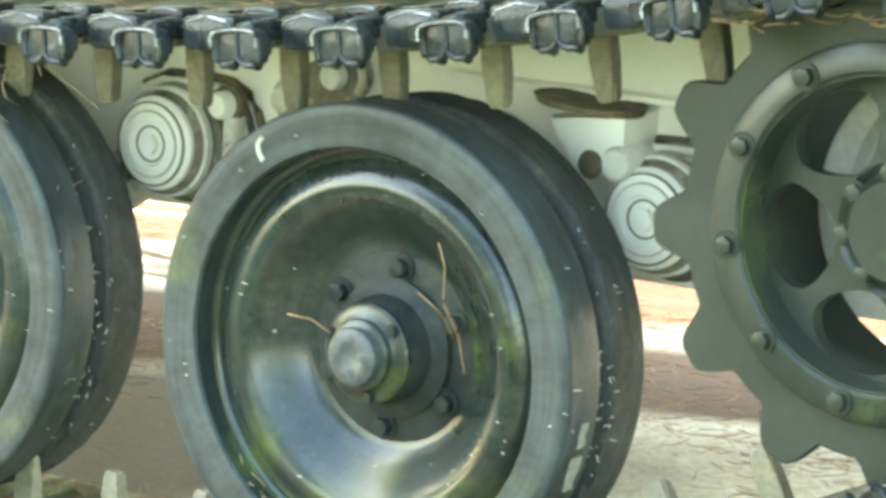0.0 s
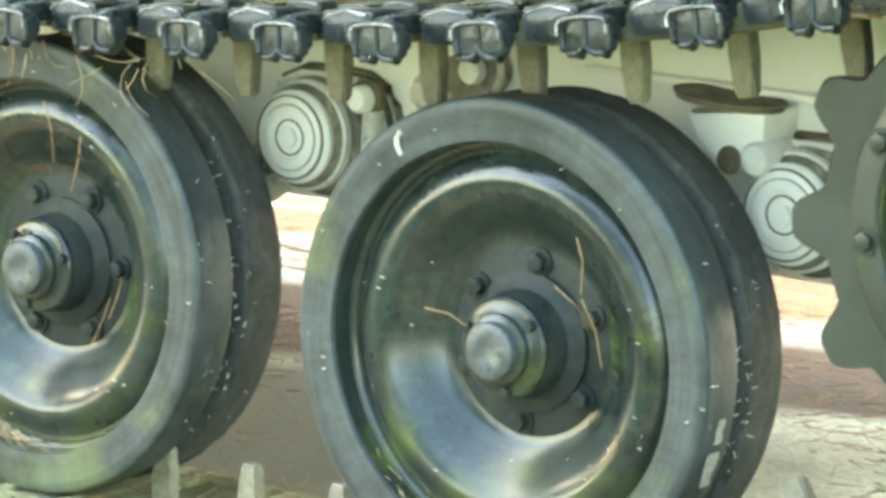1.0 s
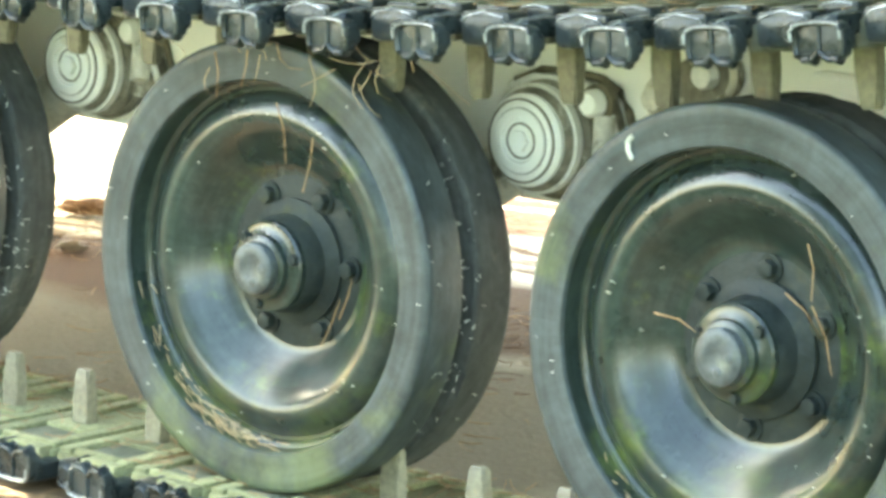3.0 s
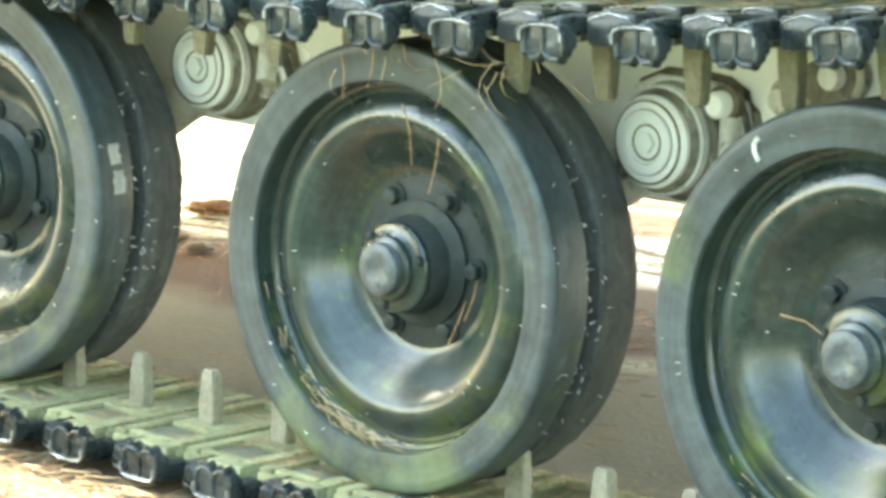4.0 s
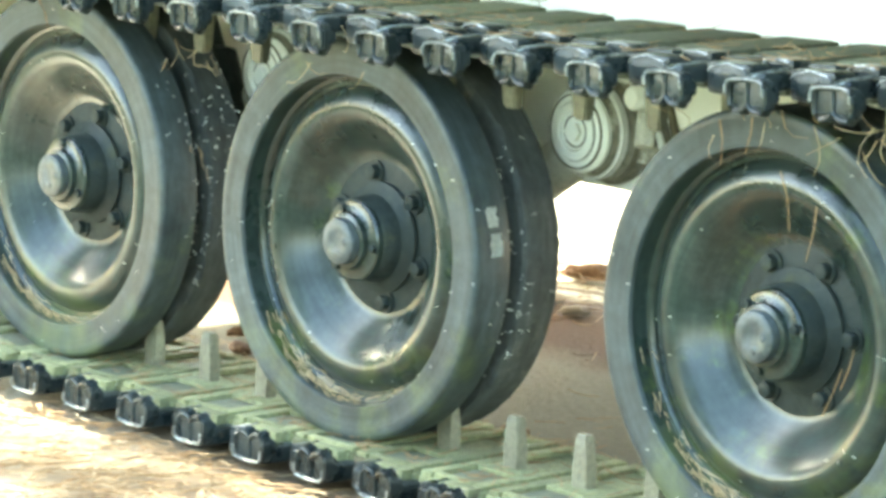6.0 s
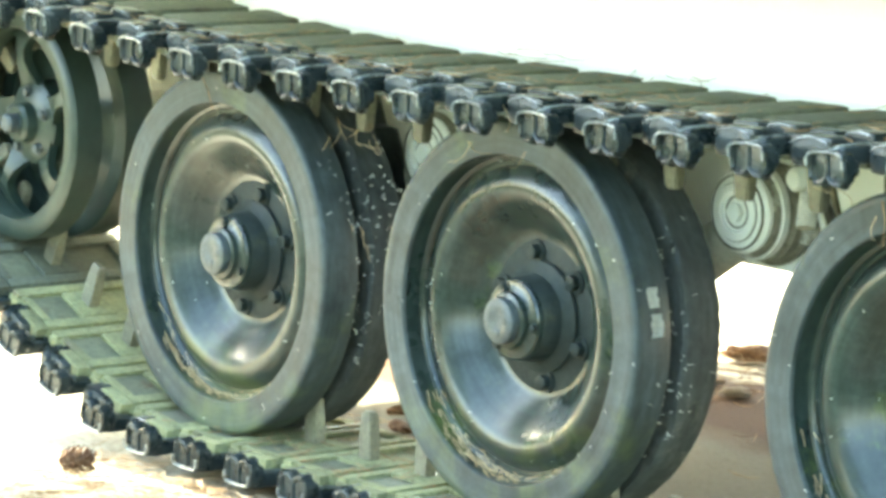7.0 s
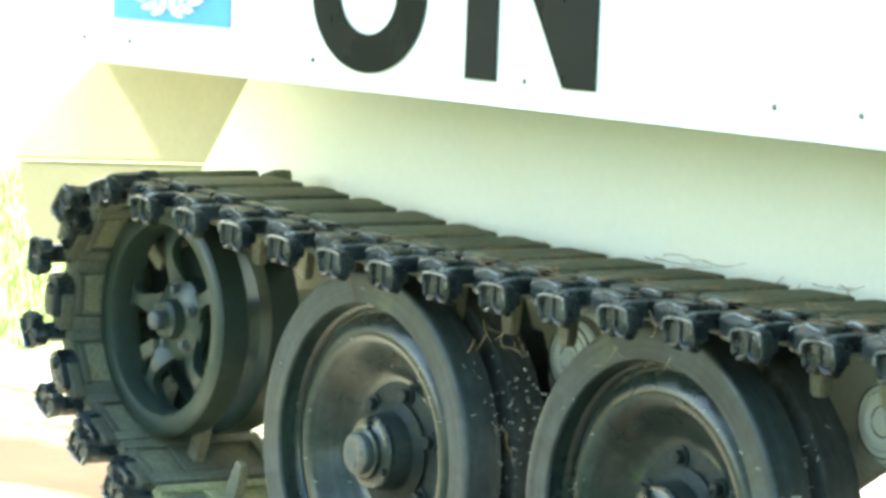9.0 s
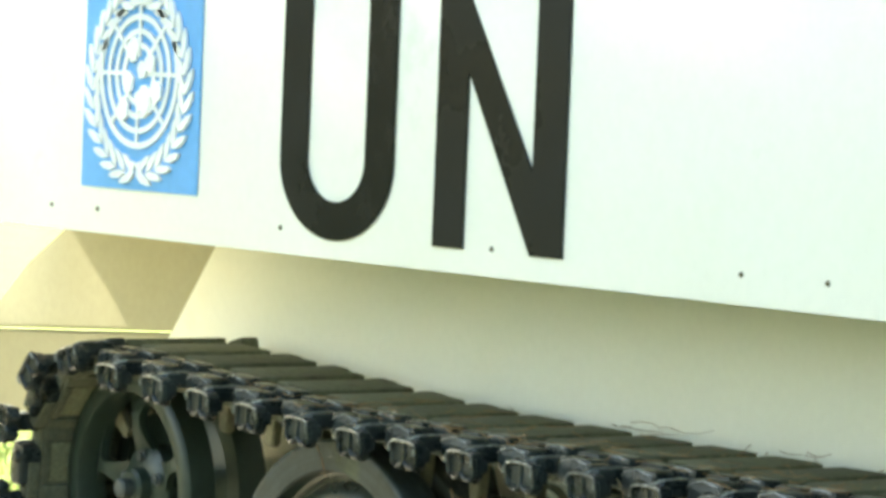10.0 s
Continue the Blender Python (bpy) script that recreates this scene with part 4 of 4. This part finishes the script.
def build_litter():
    rng = random.Random(11)
    # short pale threads that cling to the wheel faces
    bm = bmesh.new()
    for cx in WHEELS:
        hz = FRONT_Z if cx == WHEELS[0] else HUB_Z
        for k in range(44):
            r = rng.choice((rng.uniform(0.235, 0.30), rng.uniform(0.14, 0.25), rng.uniform(0.19, 0.252)))
            a = rng.uniform(0, 2 * math.pi)
            y = dish_depth(r) if r < 0.262 else 0.0
            thread(bm, (cx + r * math.cos(a), y - 0.0015, hz + r * math.sin(a)), (1, rng.uniform(-0.3, 0.1), rng.uniform(-0.35, 0.35)), rng.uniform(0.003, 0.009), rng.uniform(0.0004, 0.0008), 0.2, rng)
        for k in range(16):
            a = radians(rng.uniform(-40, 40))
            y = rng.uniform(0.005, 0.15)
            thread(bm, (cx + 0.3065 * math.cos(a), y, hz + 0.3065 * math.sin(a)), (rng.uniform(0.2, 1), rng.uniform(-1, 1), rng.uniform(-0.4, 0.4)), rng.uniform(0.004, 0.010), 0.0007, 0.3, rng)
        # torn crumbs along the gap between the two tyres
        for k in range(38):
            a = radians(rng.choice((rng.gauss(-18, 7), rng.gauss(4, 5), rng.uniform(-40, 40))))
            r = 0.3035 - rng.uniform(0, 0.006)
            thread(bm, (cx + r * math.cos(a), rng.choice((rng.gauss(0.098, 0.004), rng.gauss(0.070, 0.003))), hz + r * math.sin(a)), (rng.uniform(0, 1), rng.uniform(-1, 1), rng.uniform(-1, 1)), rng.uniform(0.003, 0.009), rng.uniform(0.0005, 0.0012), 0.3, rng)
    # crumbs hanging in webs between the last two wheels
    for k in range(60):
        x, z = rng.gauss(-2.085, 0.022), rng.gauss(0.47, 0.055)
        thread(bm, (x, rng.uniform(0.02, 0.14), z), (rng.uniform(-1, 1), rng.uniform(-0.3, 0.3), rng.uniform(-0.6, 0.6)), rng.uniform(0.003, 0.008), rng.uniform(0.0006, 0.0012), 0.3, rng)
    tagged(part("web_threads", bm, CHALK), "pale cobweb threads clinging to the wheels", "cobweb", kind="stuff")
    # straw caught in the lower lips of the dishes
    for cx, n in zip(WHEELS, (90, 130, 150, 130)):
        bm = bmesh.new()
        for k in range(n):
            a = radians(rng.gauss(-112, 17))
            r = rng.uniform(0.236, 0.251)
            t = a + math.pi / 2 + rng.uniform(-0.35, 0.35)
            thread(bm, (cx + r * math.cos(a), rng.uniform(0.008, 0.036), HUB_Z + r * math.sin(a)), (math.cos(t), rng.uniform(-0.3, 0.3), math.sin(t)), rng.uniform(0.010, 0.030), 0.0008, 0.08, rng)
        tagged(part("straw_drift", bm, PALE_NEEDLE), "dry straw lying in the lower lip of a wheel", "straw", kind="stuff")
    # single needles on the dishes
    bm = bmesh.new()
    for a, b in (((-0.115, 0.012, 0.404), (-0.030, -0.016, 0.398)), ((-0.752, 0.004, 0.585), (-0.735, 0.008, 0.505)), ((-0.69, 0.01, 0.545), (-0.705, 0.01, 0.47)), ((-0.86, -0.004, 0.64), (-0.855, -0.004, 0.58)),
                 ((-0.80, -0.004, 0.65), (-0.81, -0.004, 0.60)), ((0.09, 0.05, 0.44), (0.12, 0.055, 0.36)), ((0.10, 0.02, 0.52), (0.115, 0.012, 0.455)), ((0.05, 0.05, 0.45), (0.10, 0.058, 0.40)),
                 ((-2.46, -0.003, 0.65), (-2.43, -0.003, 0.60)), ((-0.67, 0.05, 0.30), (-0.64, 0.04, 0.36)), ((-0.70, 0.05, 0.26), (-0.66, 0.04, 0.33))):
        p, q = Vector(a), Vector(b)
        m = (p + q) / 2 + Vector((0.008, -0.004, 0.006))
        tube([p, m, q], 0.0011, 5, bm, 0.4)
    tagged(part("pine_needles", bm, NEEDLE), "orange pine needles stuck on the wheels", "pine needles", kind="stuff")
    # hanging tangles under the top run
    for (x, y, z), n, spread, L in (((-0.53, -0.055, 0.672), 12, 0.06, 0.075), ((-2.07, 0.03, 0.60), 9, 0.05, 0.05), ((-1.66, -0.06, 0.665), 16, 0.08, 0.06), ((-0.80, -0.06, 0.67), 14, 0.06, 0.05), ((-2.06, 0.06, 0.44), 8, 0.05, 0.03)):
        bm = bmesh.new()
        for k in range(n):
            p = (x + rng.gauss(0, spread), y + rng.gauss(0, 0.015), z + rng.gauss(0, spread * 0.28))
            thread(bm, p, (rng.uniform(-1, 1), rng.uniform(-0.3, 0.3), rng.uniform(-0.6, 0.25)), rng.uniform(0.3, 1) * L, 0.0008, 0.5, rng)
        tagged(part("needle_tangle", bm, PALE_NEEDLE), "tangle of dry pine needles caught in the track", "pine needles", kind="stuff")
    # straw on the links, the top run and the ground along the track
    bm = bmesh.new()
    for k in range(380):
        x = rng.uniform(-3.0, 0.9)
        z = 0.735 + max(0, x + 0.9) * 0.075 + 0.006
        a = rng.uniform(0, math.pi)
        thread(bm, (x, rng.choice((rng.uniform(-0.10, 0.0), rng.uniform(-0.1, 0.25))), z - rng.uniform(0, 0.02)), (math.cos(a), math.sin(a), rng.uniform(-0.15, 0.15)), rng.uniform(0.02, 0.07), 0.0010, 0.3, rng)
    tagged(part("track_straw", bm, NEEDLE), "brown pine needles lying on the upper track run", "pine needles", kind="stuff")
    bm = bmesh.new()
    for k in range(520):
        x = rng.uniform(-2.5, 0.3)
        a = rng.uniform(0, math.pi)
        thread(bm, (x, rng.uniform(-0.05, 0.25), 0.062 + rng.uniform(0, 0.006)), (math.cos(a), math.sin(a), rng.uniform(-0.06, 0.1)), rng.uniform(0.02, 0.07), 0.0010, 0.3, rng)
    tagged(part("link_straw", bm, NEEDLE), "brown pine needles lying on the mossy lower track run", "pine needles", kind="stuff")
    for name, mat, n, (x0, x1), (y0, y1) in (("ground_needles", NEEDLE, 5200, (-3.4, 0.6), (-0.62, -0.12)), ("ground_straw", PALE_NEEDLE, 2600, (-3.4, 0.6), (-0.85, -0.10)), ("litter_twigs", BARK, 2600, (-3.6, 0.4), (0.85, 2.1)), ("belly_needles", NEEDLE, 260, (-3.6, 1.0), (0.35, 1.1)), ("drift_needles", NEEDLE, 900, (-3.3, 0.6), (1.08, 1.62)), ("far_needles", NEEDLE, 500, (-3.4, 0.8), (1.6, 2.6))):
        bm = bmesh.new()
        for k in range(n):
            x, y = rng.uniform(x0, x1), rng.uniform(y0, y1)
            if y > 0.3 and noise.noise(Vector((x * 2.2, y * 2.2, 4))) < (0.15 if y < 1.15 else -0.1):
                continue
            if y < 0 and x < -2.6 and noise.noise(Vector((x * 3, y * 3, 1))) < 0.1:
                continue
            a = rng.gauss(0.2, 0.9)
            thread(bm, (x, y, 0.002 + rng.uniform(0, 0.014)), (math.cos(a), math.sin(a), rng.uniform(-0.05, 0.14)), rng.uniform(0.025, 0.07), 0.0009, 0.18, rng, 3)
        tagged(part(name, bm, mat), "dry pine needles strewn over the sand", "pine needles", kind="stuff")
    # bark chips and stones under the belly
    def lump(name, x, y, w, d, h, mat, label, turn):
        bm = bmesh.new()
        bmesh.ops.create_icosphere(bm, subdivisions=3, radius=1.0)
        for v in bm.verts:
            v.co *= 1 + 0.35 * noise.noise(v.co * 1.7 + Vector((x, y, 0))) + 0.12 * noise.noise(v.co * 5 + Vector((y, x, 0)))
            v.co.x, v.co.y, v.co.z = v.co.x * w / 2, v.co.y * d / 2, max(-0.4, v.co.z) * h * 0.6
        ob = part(name, bm, mat)
        ob.matrix_basis = pose(x, y, h * 0.2, 0, 0, turn)
        tagged(ob, label, name.replace("_", " "))
        return ob

    lump("bark_piece", -2.70, 1.50, 0.12, 0.07, 0.035, BARK, "dark brown piece of bark lying on pale sand", 20)
    for k, (x, y, w) in enumerate(((-2.56, 1.26, 0.12), (-2.42, 1.20, 0.09), (-2.62, 1.12, 0.07))):
        lump("flat_stone", x, y, w * 0.7, w * 0.4, 0.02, STONE, "flat brown stone half sunk in the ground", 37 * k)
    for k, (x, y, w) in enumerate(((-1.50, 0.55, 0.07), (-1.70, 0.40, 0.06), (-1.42, 0.50, 0.05), (-2.48, 0.45, 0.08), (-2.40, 0.33, 0.06), (-2.60, 0.55, 0.07), (-0.62, 1.55, 0.07), (-0.45, 1.95, 0.10), (-1.78, 2.30, 0.12), (-1.95, 2.42, 0.12))):
        lump("bark_chip", x, y, w, w * 0.5, 0.02, BARK, "small brown bark chip on the ground", 53 * k)


build_litter()


def build_cone(x, y, turn):
    """A pine cone lying on its side, of overlapping scales on a core."""
    cone = part("pine_cone", lathe([(0, -0.030), (0.008, -0.028), (0.013, -0.012), (0.012, 0.008), (0.006, 0.026), (0, 0.030)], 14, False), BARK)
    cone.matrix_basis = pose(x, y, 0.022, 0, 0, turn)
    tagged(cone, "small brown open pine cone lying on sandy ground", "pine cone")
    first = None
    for k in range(46):
        f = k / 45
        a, yy = k * 2.39996, -0.026 + 0.052 * f
        r = 0.010 * math.sin(math.pi * (0.15 + 0.8 * f)) + 0.005
        m = pose(r * math.cos(a), yy, r * math.sin(a), 0, -math.degrees(a), 0) @ pose(0, 0, 0, 0, 0, 35)
        if first is None:
            first = part("scale", prism([(-0.002, -0.003), (0.011, -0.0055), (0.014, 0), (0.011, 0.0055), (-0.002, 0.003)], -0.0012, 0.0012), BARK, cone)
            first.matrix_basis = m
        else:
            share("scale", first.data, cone, m=m)


build_cone(-2.467, -0.238, -33)


def build_lawn():
    rng = random.Random(21)
    bm = bmesh.new()
    verts, faces = [], []
    for k in range(15000):
        x, y = rng.uniform(-12.0, -6.2), rng.uniform(0.4, 6.0)
        h, w, a = rng.uniform(0.02, 0.05), rng.uniform(0.003, 0.006), rng.uniform(0, 2 * math.pi)
        dx, dy = math.cos(a), math.sin(a)
        lx, ly = rng.uniform(-0.5, 0.5) * h, rng.uniform(-0.5, 0.5) * h
        i = len(verts)
        verts += [(x - dx * w, y - dy * w, -0.01), (x + dx * w, y + dy * w, -0.01), (x + lx * 0.4 + dx * w * 0.7, y + ly * 0.4 + dy * w * 0.7, h * 0.6), (x + lx, y + ly, h)]
        faces += [(i, i + 1, i + 2), (i, i + 2, i + 3)]
    bm.free()
    me = bpy.data.meshes.new("lawn")
    me.from_pydata(verts, [], faces)
    me.materials.append(GRASS)
    tagged(new("lawn", me), "sunlit short green grass behind the vehicle", "grass", kind="stuff")


build_lawn()


# ---- unseen trees added beside and behind the camera, for shade and dark reflections ----
LEAF = material("leaf", (0.045, 0.085, 0.022), (0.075, 0.12, 0.03), 0.5, 0.0, 3, 40, 0.0)
TRUNK = material("trunk", (0.12, 0.085, 0.06), (0.18, 0.14, 0.10), 0.9, 0.0, 8, 40, 0.8, bump_depth=0.02)


def build_tree(x, y, height, spread, seed, turn, low=0.07, label="tall leafy tree with a rough brown trunk, added out of view for shade"):
    rng = random.Random(seed)
    tree = new("shade_tree")
    tree.location, tree.rotation_euler = (x, y, 0), (0, 0, turn)
    tagged(tree, label, "tree", "shade trees")
    trunk = tube([(0, 0, -0.05), (0.05, 0.02, height * 0.3), (-0.04, 0.06, height * 0.6), (0.02, 0, height * 0.9)], 0.20, 12, None, 0.75)
    tips = []
    for k in range(22):
        z = height * (low + (0.85 - low) * k / 22)
        a = k * 2.4 + rng.uniform(-0.3, 0.3)
        L = spread * rng.uniform(0.65, 1.0) * (1.1 - 0.5 * k / 22)
        end = Vector((math.cos(a) * L, math.sin(a) * L, z + L * 0.35))
        tube([(0, 0, z), end * 0.5 + Vector((0, 0, z * 0.5 + 0.1)), end], 0.05, 6, trunk, 0.8)
        tips.append((Vector((0, 0, z)), end))
    part("trunk", trunk, TRUNK, tree)
    verts, faces = [], []
    for base, end in tips:
        for c in range(15):
            f = rng.uniform(0.35, 1.1)
            centre = base.lerp(end, f) + Vector((rng.gauss(0, 0.35), rng.gauss(0, 0.35), rng.gauss(0, 0.3)))
            for k in range(42):
                p = centre + Vector((rng.gauss(0, 0.26), rng.gauss(0, 0.26), rng.gauss(0, 0.18)))
                u = Vector((rng.uniform(-1, 1), rng.uniform(-1, 1), rng.uniform(-0.6, 0.6))).normalized()
                v = u.orthogonal().normalized()
                s = rng.uniform(0.05, 0.09)
                i = len(verts)
                verts += [p - u * s, p + v * s * 0.5, p + u * s, p - v * s * 0.5]
                faces.append((i, i + 1, i + 2, i + 3))
    me = bpy.data.meshes.new("crown")
    me.from_pydata([tuple(v) for v in verts], [], faces)
    me.materials.append(LEAF)
    share("crown", me, tree)
    return tree


build_tree(-9.8, -2.3, 11.0, 2.5, 57, 0.0, 0.50, "tall bare-trunked tree with a high crown, added out of view for shade")
first_tree = build_tree(-10.5, -3.7, 9.5, 3.0, 31, 0.0)
TREES = ((-11.5, -6.2), (-14.0, -4.6), (-23.0, -6.5), (-25.0, -2.6), (-24.0, 0.4), (-3.6, -12.4), (3.0, -12.6), (9.4, -7.6), (11.5, -1.5), (-1.2, -10.8))
for k, (x, y) in enumerate(TREES):
    copy_thing(first_tree, pose(x, y, 0, 0, 0, 67 * (k + 1)))
